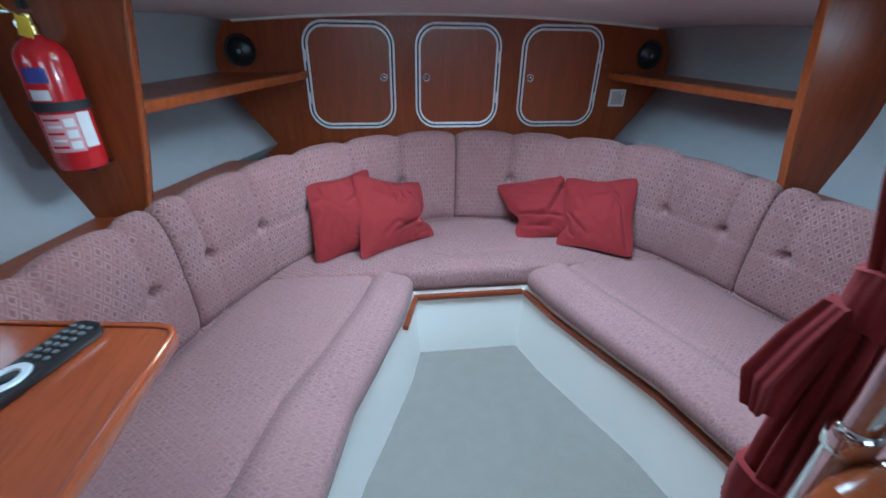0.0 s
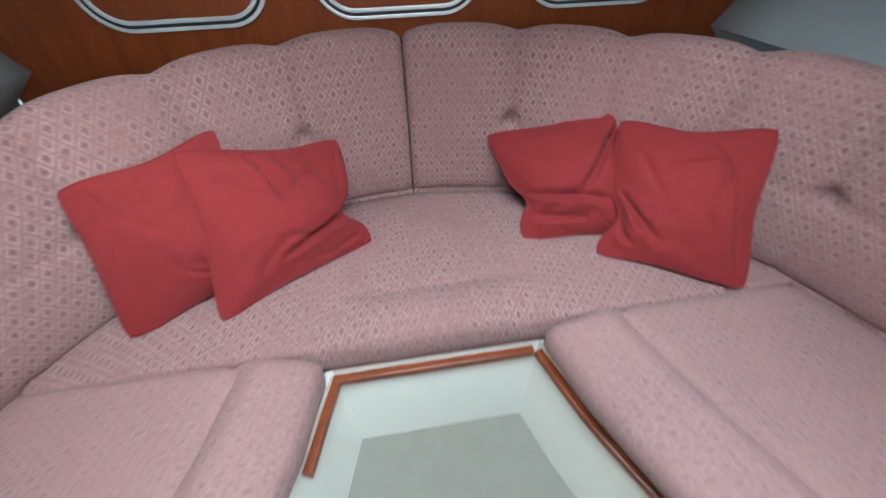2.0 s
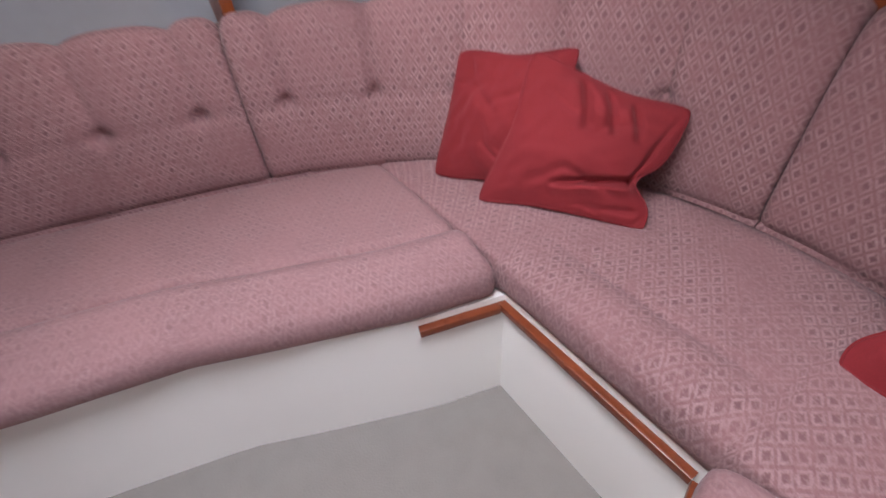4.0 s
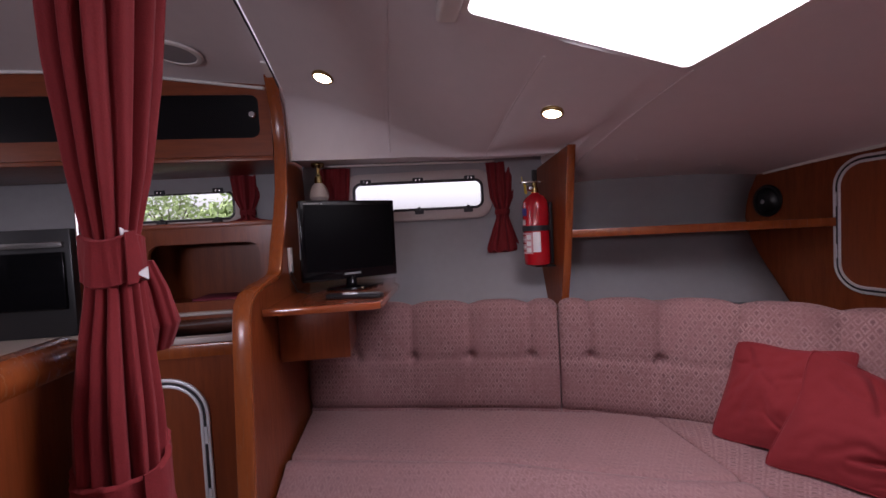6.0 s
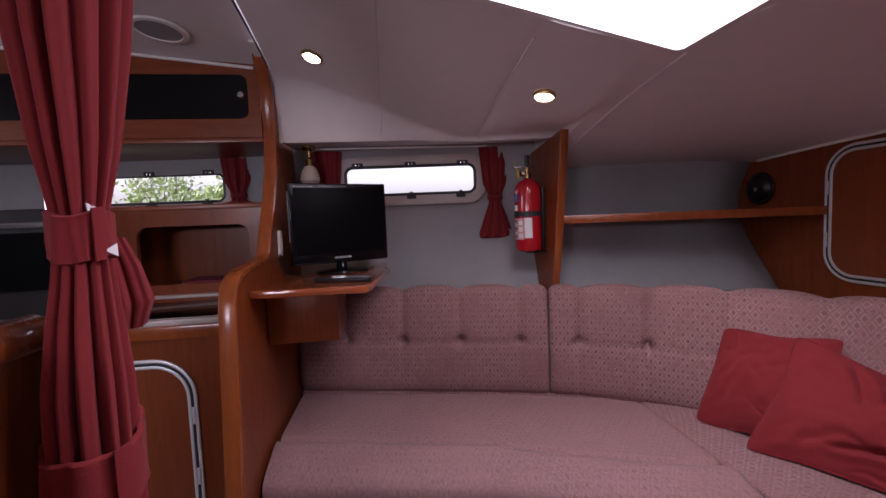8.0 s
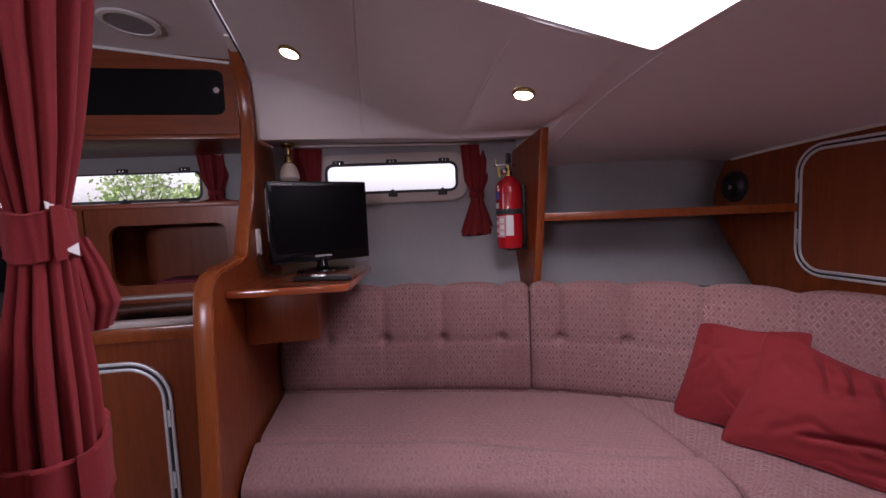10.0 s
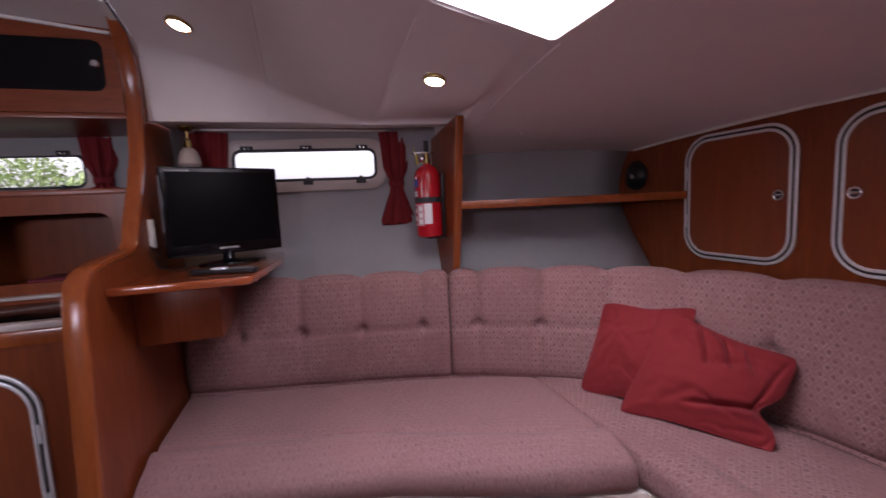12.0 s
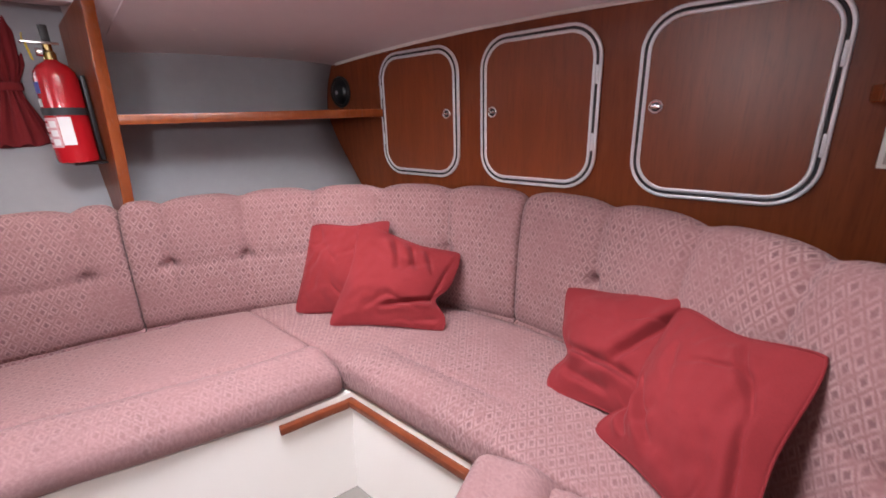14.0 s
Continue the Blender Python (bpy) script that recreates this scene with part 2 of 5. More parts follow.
def lathe(profile, seg=24, m=None, bm=None):
    """Turns (radius, z) pairs about z."""
    b = bmesh.new()
    rows = []
    for r, z in profile:
        rows.append([b.verts.new((r * math.cos(2 * math.pi * i / seg), r * math.sin(2 * math.pi * i / seg), z)) for i in range(seg)] if r > 1e-5 else [b.verts.new((0, 0, z))])
    for a, c in zip(rows, rows[1:]):
        for i in range(seg):
            j = (i + 1) % seg
            q = [a[i % len(a)], a[j % len(a)], c[j % len(c)], c[i % len(c)]]
            q = list(dict.fromkeys(q))
            if len(q) > 2:
                b.faces.new(q)
    return join(bm if bm else bmesh.new(), b, m)


def sweep(path, profile, up=(0, 0, 1), closed=False, bm=None, scale=None):
    """Carries a closed 2D profile (side, up) along a path of points."""
    b = bmesh.new()
    pts = [V(p) for p in path]
    n, rows = len(pts), []
    for i, p in enumerate(pts):
        a, c = (pts[i - 1], pts[(i + 1) % n]) if closed else (pts[max(0, i - 1)], pts[min(n - 1, i + 1)])
        t = (c - a).normalized()
        side = t.cross(V(up)).normalized()
        u = side.cross(t)
        k = scale[i] if scale else 1
        rows.append([b.verts.new(p + side * x * k + u * y * k) for x, y in profile])
    m = len(profile)
    for i in range(n if closed else n - 1):
        a, c = rows[i], rows[(i + 1) % n]
        for j in range(m):
            b.faces.new((a[j], a[(j + 1) % m], c[(j + 1) % m], c[j]))
    if not closed:
        b.faces.new(rows[0])
        b.faces.new(rows[-1][::-1])
    return join(bm if bm else bmesh.new(), b)


def circle(r, n=10):
    return [(r * math.cos(2 * math.pi * i / n), r * math.sin(2 * math.pi * i / n)) for i in range(n)]


def rect(w, h):
    return [(-w / 2, -h / 2), (w / 2, -h / 2), (w / 2, h / 2), (-w / 2, h / 2)]


def soft_rect(w, h, r=0.004):
    out = []
    for cx, cy, a in ((w / 2 - r, h / 2 - r, 0), (-w / 2 + r, h / 2 - r, 90), (-w / 2 + r, -h / 2 + r, 180), (w / 2 - r, -h / 2 + r, 270)):
        out += [(cx + r * math.cos(radians(a + k)), cy + r * math.sin(radians(a + k))) for k in (0, 45, 90)]
    return out


def rounded(w, h, r, seg=8):
    """Outline of a rounded rectangle about the origin."""
    out = []
    for cx, cy, a in ((w / 2 - r, h / 2 - r, 0), (-w / 2 + r, h / 2 - r, 90), (-w / 2 + r, -h / 2 + r, 180), (w / 2 - r, -h / 2 + r, 270)):
        out += [(cx + r * math.cos(radians(a + 90 * k / seg)), cy + r * math.sin(radians(a + 90 * k / seg))) for k in range(seg + 1)]
    return out


def slab(outline, lo, hi, bevel=0.0, axis="z"):
    """A plate from a 2D outline between two levels of an axis (z: x,y; y: x,z; x: y,z)."""
    b = bmesh.new()
    vs = [b.verts.new((p[0], p[1], lo)) for p in outline]
    b.faces.new(vs)
    g = bmesh.ops.extrude_face_region(b, geom=b.faces[:])
    for v in g["geom"]:
        if isinstance(v, bmesh.types.BMVert):
            v.co.z = hi
    if bevel:
        es = [e for e in b.edges if abs(e.verts[0].co.z - e.verts[1].co.z) < 1e-6]
        bmesh.ops.bevel(b, geom=es, offset=bevel, segments=2, affect="EDGES", profile=0.6)
    if axis == "y":
        for v in b.verts:
            v.co = (v.co.x, v.co.z, v.co.y)
    if axis == "x":
        for v in b.verts:
            v.co = (v.co.z, v.co.x, v.co.y)
    return b


def grid(name, P, mat, parent=None, uv=None, label="", caps=False, wrap=False, skip=None, thick=0.0):
    """A smooth sheet over an array of points; uv in metres; wrap joins the second direction to itself."""
    P = np.asarray(P, float)
    nu, nv = P.shape[:2]
    idx = lambda i, j: i * nv + (j % nv)
    faces = [(idx(i, j), idx(i + 1, j), idx(i + 1, j + 1), idx(i, j + 1)) for i in range(nu - 1) for j in range(nv if wrap else nv - 1) if not (skip and skip(i, j))]
    if caps:
        faces += [tuple(idx(0, j) for j in range(nv)), tuple(idx(nu - 1, j) for j in range(nv))[::-1]]
    me = bpy.data.meshes.new(name)
    me.from_pydata(P.reshape(-1, 3).tolist(), [], faces)
    if uv is not None:
        uv = np.asarray(uv, float).reshape(-1, 2)
        layer = me.uv_layers.new(name="UVMap")
        ids = np.empty(len(me.loops), int)
        me.loops.foreach_get("vertex_index", ids)
        layer.data.foreach_set("uv", uv[ids].ravel())
    bm = bmesh.new()
    bm.from_mesh(me)
    if thick:
        bmesh.ops.recalc_face_normals(bm, faces=bm.faces[:])
        bmesh.ops.solidify(bm, geom=bm.faces[:], thickness=thick)
    bmesh.ops.recalc_face_normals(bm, faces=bm.faces[:])
    bm.to_mesh(me)
    bm.free()
    me.shade_smooth()
    me.set_sharp_from_angle(angle=radians(50))
    return link(name, me, mat, parent, label)


def table(y, xs, ys):
    return float(np.interp(y, xs, ys))


def structure(ob, label, category):
    return tagged(ob, label, category, kind="structure")


# ---- shape of the cabin ----
def beam(y):
    return table(y, [-2.6, -0.5, 0.0, 0.3, 0.9, 1.2, 1.65, 2.1], [1.78, 1.64, 1.54, 1.475, 1.425, 1.365, 1.26, 1.12])


def hull_x(y, z):
    a = table(y, [-1, 0.6, 1.2, 2.1], [0.05, 0.06, 0.085, 0.20])
    low = max(0.0, (1.2 - max(z, 0.85)) / 0.35)
    high = max(0.0, (z - 1.2) / 0.2)
    return beam(y) * max(0.3, 1 - a * min(low, 3.0) ** 1.4 - table(y, [1.2, 2.1], [0.008, 0.05]) * high ** 2) + (0.08 if z < 0.81 else 0.0)


def roof_c(y):
    return table(y, [-2.6, 0.06, 0.25, 0.48, 0.66, 0.94, 1.28, 2.1, 2.3], [1.96, 1.945, 1.915, 1.838, 1.778, 1.704, 1.638, 1.452, 1.41])


def roof_k(y):
    return table(y, [0.06, 0.6, 1.25, 2.1], [0.10, 0.11, 0.125, 0.04])


def roof_z(x, y):
    return roof_c(y) - roof_k(y) * x * x


BY = 2.10
FRONT = [(1.33, -0.06), (1.315, 0.0), (1.215, 0.42), (1.10, 0.88), (1.015, 1.15), (0.93, 1.34), (0.79, 1.56), (0.58, 1.785), (0.31, 1.942), (0.0, 1.992)]
WIDER = {0.93: 0.010, 0.79: 0.020, 0.58: 0.016}  # the starboard quarter runs a little wider
ctrl = [V((-x, y)) for x, y in FRONT] + [V((x + WIDER.get(x, 0), y + WIDER.get(x, 0))) for x, y in FRONT[-2::-1]]
dense = []
for i in range(1, len(ctrl) - 2):
    for k in range(12):
        t = k / 12
        a, b_, c, d = ctrl[i - 1:i + 3]
        dense.append(0.5 * ((2 * b_) + (c - a) * t + (2 * a - 5 * b_ + 4 * c - d) * t * t + (3 * b_ - a - 3 * c + d) * t ** 3))
dense.append(ctrl[-2])
SX, SY = np.array([p.x for p in dense]), np.array([p.y for p in dense])
SS = np.concatenate([[0], np.cumsum(np.hypot(np.diff(SX), np.diff(SY)))])
SS -= np.interp(0, SX, SS)


def along(s):
    """The foot of the backrests: the point s metres from the centreline seam, and the way into the room."""
    x, y = np.interp(s, SS, SX), np.interp(s, SS, SY)
    x2, y2 = np.interp(s + 0.01, SS, SX) - np.interp(s - 0.01, SS, SX), np.interp(s + 0.01, SS, SY) - np.interp(s - 0.01, SS, SY)
    k = math.hypot(x2, y2) or 1
    return x, y, y2 / k, -x2 / k


half = len(SX) // 2
S_SEAM = float(np.interp(-1.147, -SY[half:], SS[half:]))
S_END = float(np.interp(-0.075, -SY[half:], SS[half:]))
EDGE = [(-0.06, 0.725), (0.07, 0.70), (0.436, 0.62), (0.775, 0.53), (1.08, 0.395), (1.25, 0.32), (1.47, 0.254)]


def well_x(y, side=1):
    return table(y, [p[0] for p in EDGE], [p[1] for p in EDGE]) + (table(y, [0.95, 1.35], [0.0, 0.012]) if side < 0 else 0.0)


WELL_Y = 1.466  # forward end of the foot well


# ---- the setting ----
# floor with carpet
ys = np.linspace(0.0, WELL_Y, 20)
outline = [(well_x(y), y) for y in ys] + [(-well_x(y, -1), y) for y in ys[::-1]]
bm = slab(outline, -0.03, 0.0)
floor = part("floor", bm, CARPET)
structure(floor, "worn grey-beige short-pile carpet over the cabin sole", "carpet")
structure(block("floor_galley", (-1.9, -2.6, -0.03), (1.9, -0.0015, -0.002), CARPET, None, 0), "grey-beige carpet in the galley passage", "carpet")

# sheathed hull sides with openings for the windows
WIN = (0.298, 0.926, 1.332, 1.472)
GWIN = (-1.0, -0.29, 1.338, 1.478)
SWIN = (0.298, 0.926, 1.332, 1.472)
for side, name in ((-1, "wall_port"), (1, "wall_starboard")):
    ys = sorted(set([-2.6, -2.0, -1.5, -1.25, GWIN[0], GWIN[1], -0.1, 0.1, WIN[0], 0.45, 0.6, 0.8, WIN[1], 1.05, 1.2, 1.35, 1.5, 1.65, 1.8, 1.95, BY]))
    zs = sorted(set([0.0, 0.4, 0.7, 0.8, 0.86, 0.92, 0.98, 1.04, 1.1, 1.16, 1.22, 1.28, WIN[2], GWIN[2], 1.45, WIN[3], GWIN[3], 1.56, 1.62, 1.9, 2.02]))
    P = [[(side * (hull_x(y, min(z, 1.6)) + 0.02), y, z) for z in zs] for y in ys]
    # the starboard galley opening is unseen; it lets the added galley fill in
    skip = lambda i, j: any(w[0] - 1e-6 <= ys[i] and ys[i + 1] <= w[1] + 1e-6 and w[2] - 1e-6 <= zs[j] and zs[j + 1] <= w[3] + 1e-6 for w in ((WIN, GWIN) if side < 0 else (SWIN, GWIN)))
    ob = grid(name, P, HULLCLOTH, skip=skip)
    structure(ob, "pale grey carpet-lined hull side", "wall")
    sd = ob.modifiers.new("thickness", "SOLIDIFY")
    sd.thickness, sd.offset = 0.04, 0.0

# forward bulkhead
left = [(0.83, 0.30), (0.86, 0.80), (0.893, 0.85), (1.025, 0.985), (1.10, 1.09), (1.125, 1.2), (1.12, 1.3), (1.08, 1.40)]
top = [(x, roof_z(x, BY) + 0.02) for x in np.linspace(1.06, -1.06, 13)]
outline = [(x + 0.12, z) for x, z in left] + top + [(-x - 0.12, z) for x, z in left[::-1]]
bulkhead = part("wall_forward", slab(outline, BY, BY + 0.03, axis="y"), MAHOGANY, smooth=False)
structure(bulkhead, "red-brown mahogany veneered bulkhead", "wall")
pts = [(x, BY - 0.006, roof_z(x, BY) - 0.004) for x in np.linspace(-1.02, 1.02, 20)]
structure(part("trim", sweep(pts, circle(0.006, 8)), WHITEPL), "white piping along the bulkhead head", "trim")

# headlining of the saloon, with the hatch opening
HX, HY0, HY1 = 0.40, 0.66, 1.272


def eave_x(y):
    return table(y, [0.06, 0.5, 0.9, 1.2, 1.22, 2.1], [1.22, 1.215, 1.20, 1.10, 1.40, 1.14])


def panel_sag(x, y):
    """The soft padding of the lining, puffed between its welts and fullest outboard."""
    if y >= 1.28:
        return 0.0
    a, b = (0.06, 0.48) if y < 0.48 else (0.48, 0.90) if y < 0.90 else (0.90, 1.28)
    puff = math.sin(math.pi * max(0.0, min(1.0, (y - a) / (b - a)))) ** 0.55
    return puff * (0.004 + 0.020 * math.exp(-((abs(x) - 0.95) / 0.26) ** 2))


def roof_row(y):
    """From the hatch edge outwards: roof, rounded side, underside of the deck."""
    e, z0 = eave_x(y), table(y, [0.06, 0.6, 1.2], [1.552, 1.553, 1.535])
    out = []
    if y < 1.2:
        drop = max(0.02, roof_z(e, y) - z0)
        r = min(0.10, 0.03 + 0.28 * drop)
        for u in np.linspace(0, 1, 10):
            x = HX + (e - r - HX) * u
            out.append((x, max(roof_z(x, y) - panel_sag(x, y), z0 + 0.02)))
        zr = out[-1][1]
        for a in np.linspace(12, 90, 8):
            k = 1 - math.cos(radians(a))
            out.append((e - r + r * math.sin(radians(a)), zr - (zr - z0) * k ** 0.9))
        out += [(e + 0.02, z0 - 0.002), (e + 0.06, z0 + 0.004), (hull_x(y, 1.56) + 0.02, 1.565)]
    else:
        for u in np.linspace(0, 1, 21):
            x = HX + (e - HX) * u
            out.append((x, roof_z(x, y)))
    return out


ys = sorted(set(list(np.linspace(0.07, 1.19, 44)) + [0.465, 0.495, 0.885, 0.915, 0.48, 0.9, 1.1999, HY0, 1.222, HY1] + list(np.linspace(1.3, BY + 0.02, 9))))
P = []
for y in ys:
    row = roof_row(y)
    P.append([(-x, y, z) for x, z in row[::-1]] + [(x, y, roof_z(x, y)) for x in (-0.22, 0, 0.22)] + [(x, y, z) for x, z in row])
i0 = 20
ceil = grid("ceiling", P, LINING, skip=lambda i, j: i0 <= j < i0 + 4 and HY0 - 1e-6 <= ys[i] and ys[i + 1] <= HY1 + 1e-6)
structure(ceil, "off-white padded vinyl headlining in panels", "ceiling")
# welts between the lining panels
for side in (-1, 1):
    for y0 in (0.48, 0.90, 1.28):
        row = roof_row(min(y0, 1.2 - 1e-4) if y0 < 1.2 else y0)
        pts = [(side * x, y0, z - 0.0015) for x, z in row[(1 if HY0 < y0 < HY1 else 0):17]]
        structure(part("trim", sweep(pts, circle(0.0035, 6)), LINING), "thin vinyl welt between lining panels", "trim")

# deck hatch: deep white trunk and clear pane
hatch = thing("skylight", "open white-framed deck hatch letting in bright daylight", "skylight", kind="structure", at=(0, 0.96, 1.70))
out = [(x, 0.96 + y) for x, y in rounded(2 * HX + 0.02, HY1 - HY0 + 0.02, 0.05)]
inn = [(x, 0.96 + y) for x, y in rounded(2 * HX - 0.03, HY1 - HY0 - 0.03, 0.022)]


def on_roof(x, y, d=0.0):
    return (x, y - 0.96, roof_z(x, y) + d - 1.70)


P = [[on_roof(*o, -0.006), on_roof(*i, -0.010), on_roof(*i, 0.0), (i[0] * 1.0, i[1] - 0.96, 0.19)] for o, i in zip(out, inn)]
P.append(P[0])
grid("trunk", P, WHITEPL, hatch)
part("frame", sweep([(x, y - 0.96, 0.195) for x, y in inn], soft_rect(0.03, 0.02), closed=True), WHITEPL, hatch)
bc = thing("blind_cassette", "white roller blind cassette at the hatch edge", "blind")
zb = roof_z(0.3, 0.63)
part("cassette", box(bmesh.new(), (-0.44, 0.600, zb - 0.030), (0.44, 0.655, zb + 0.012), 0.012, 3), WHITEPL, bc)
part("slot", box(bmesh.new(), (-0.40, 0.6545, zb - 0.020), (0.40, 0.659, zb - 0.008)), RUBBER, bc, "dark blind slot")
for side in (-1, 1):
    for px, py in ((1.02, 1.50), (0.98, 1.85)):
        st = part("press_stud", lathe([(0, -0.004), (0.006, -0.0035), (0.0085, 0.0)], 12), WHITEPL)
        st.location = (side * px, py, roof_z(px, py) - 0.0005)
        structure(st, "small white lining stud", "trim")
# galley headlining
P = [[(x, y, roof_c(0.06) - 0.075 * x * x - 0.012 * (y < 0) - 0.11 * max(y, -0.6)) for x in np.linspace(-1.75, 1.75, 15)] for y in (-2.6, -1.2, -0.6, -0.3, 0.0, 0.056)]
g = grid("ceiling_galley", P, LINING, thick=-0.02)
structure(g, "off-white galley headlining", "ceiling")
pts = [(x, 0.062, roof_z(x, 0.07) - 0.004) for x in np.linspace(-1.16, 1.16, 24)]
structure(part("trim", sweep(pts, soft_rect(0.008, 0.008)), RUBBER), "dark joint strip across the headlining", "trim")
# aft end: unseen bulkhead, added to close the cabin, with an opening for light
bm = bmesh.new()
for lo, hi in (((-1.9, -2.66, -0.03), (-0.5, -2.6, 2.05)), ((0.3, -2.66, -0.03), (1.9, -2.6, 2.05)), ((-0.5, -2.66, -0.03), (0.3, -2.6, 1.1)), ((-0.5, -2.66, 1.97), (0.3, -2.6, 2.05))):
    box(bm, lo, hi)
structure(part("wall_aft", bm, MAHOGANY, smooth=False), "unseen mahogany aft bulkhead added round an opening for light", "wall")

# low risers of the settee and the trim on them
for side, name in ((-1, "riser_port"), (1, "riser_starboard")):
    yy = np.linspace(0.055, WELL_Y + 0.003, 22)
    P = [[(side * (well_x(y, side) - 0.035), y, 0.0), (side * (well_x(y, side) - 0.012), y, 0.2), (side * well_x(y, side), y, 0.336), (side * (well_x(y, side) + 0.3), y, 0.336)] for y in yy]
    ob = grid(name, P, GELCOAT)
    structure(ob, "cream gelcoat settee front", "wall")
P = [[(x, WELL_Y - 0.036, 0.0), (x, WELL_Y - 0.016, 0.2), (x, WELL_Y, 0.336), (x, 1.9, 0.336)] for x in np.linspace(-0.30, 0.30, 6)]
structure(grid("riser_forward", P, GELCOAT), "cream gelcoat settee front", "wall")
pts = [(well_x(y) - 0.012, y, 0.308) for y in np.linspace(0.075, WELL_Y - 0.02, 24)]
structure(part("trim", sweep(pts, soft_rect(0.022, 0.024)), TEAK), "varnished wooden edge strip on the settee front", "trim")
structure(part("trim", sweep([(-0.272, WELL_Y - 0.013, 0.308), (0.238, WELL_Y - 0.013, 0.308)], soft_rect(0.022, 0.024)), TEAK), "varnished wooden edge strip on the settee front", "trim")
pts = [(-(well_x(y, -1) - 0.012), y, 0.308) for y in np.linspace(1.243, WELL_Y - 0.025, 6)]
structure(part("trim", sweep(pts, soft_rect(0.022, 0.024)), TEAK), "short varnished wooden edge strip on the settee front", "trim")

# wooden ledge behind the backrests
for side in (-1, 1):
    P = []
    for s in np.linspace(0.78, S_END, 30):
        x, y, nx, ny = along(s)
        x0, y0 = x - nx * 0.09, min(y - ny * 0.09, BY - 0.005)
        x1 = hull_x(min(y0, BY), 0.87) + 0.01
        x0 = min(x0, x1 - 0.005)
        P.append([(side * x0, y0, 0.845), (side * x0, y0, 0.868), (side * x1, y0, 0.868), (side * x1, y0, 0.845)])
    structure(grid("ledge", P, MAHOGANY_H, wrap=True, caps=True), "mahogany ledge along the hull behind the backrests", "ledge")
    # web frame between settee side and forward shelf
    zz = np.linspace(0.80, 1.50, 16)
    inner = [(side * table(z, [0.8, 0.9, 1.05, 1.25, 1.45, 1.55], [1.125, 1.105, 1.07, 1.035, 1.0, 0.985]), z) for z in zz]
    inner.append((side * 0.985, roof_z(0.985, 1.2) + 0.012))
    outer = [(side * (hull_x(1.2, z) + 0.02), z) for z in zz[::-1]]
    outer.insert(0, (side * 1.36, roof_z(1.3, 1.2) + 0.06))
    fr_ob = part("web_frame", slab(inner + outer, 1.185, 1.215, 0.004, axis="y"), MAHOGANY, smooth=False)
    structure(fr_ob, "varnished wooden web frame against the hull", "wall")
    pts = [(p[0], 1.20, p[1]) for p in inner]
    part("edging", sweep(pts, soft_rect(0.034, 0.012, 0.004), up=(1, 0, 0)), CHERRY, fr_ob, "lighter varnished solid-wood edge")
    # side shelf
    fpts = [(table(y, [1.21, 1.6, 2.05], [1.055, 0.905, 0.725] if side < 0 else [1.06, 0.94, 0.80]), y) for y in np.linspace(1.217, 2.09, 12)]
    bpts = [(hull_x(y, 1.2) + 0.015, y) for y in np.linspace(2.09, 1.217, 12)]
    sh = part("side_shelf", slab([(side * x, y) for x, y in fpts + bpts], 1.172, 1.194, 0.002), MAHOGANY_H, smooth=False)
    tagged(sh, "dark mahogany side shelf with a lipped front edge", "shelf")
    part("lip", sweep([(side * x, y, 1.186) for x, y in fpts], soft_rect(0.018, 0.034)), CHERRY, sh, "varnished front lip")

# ---- settee ----
VALLEYS = [0.12 + 0.255 * k for k in range(6)]


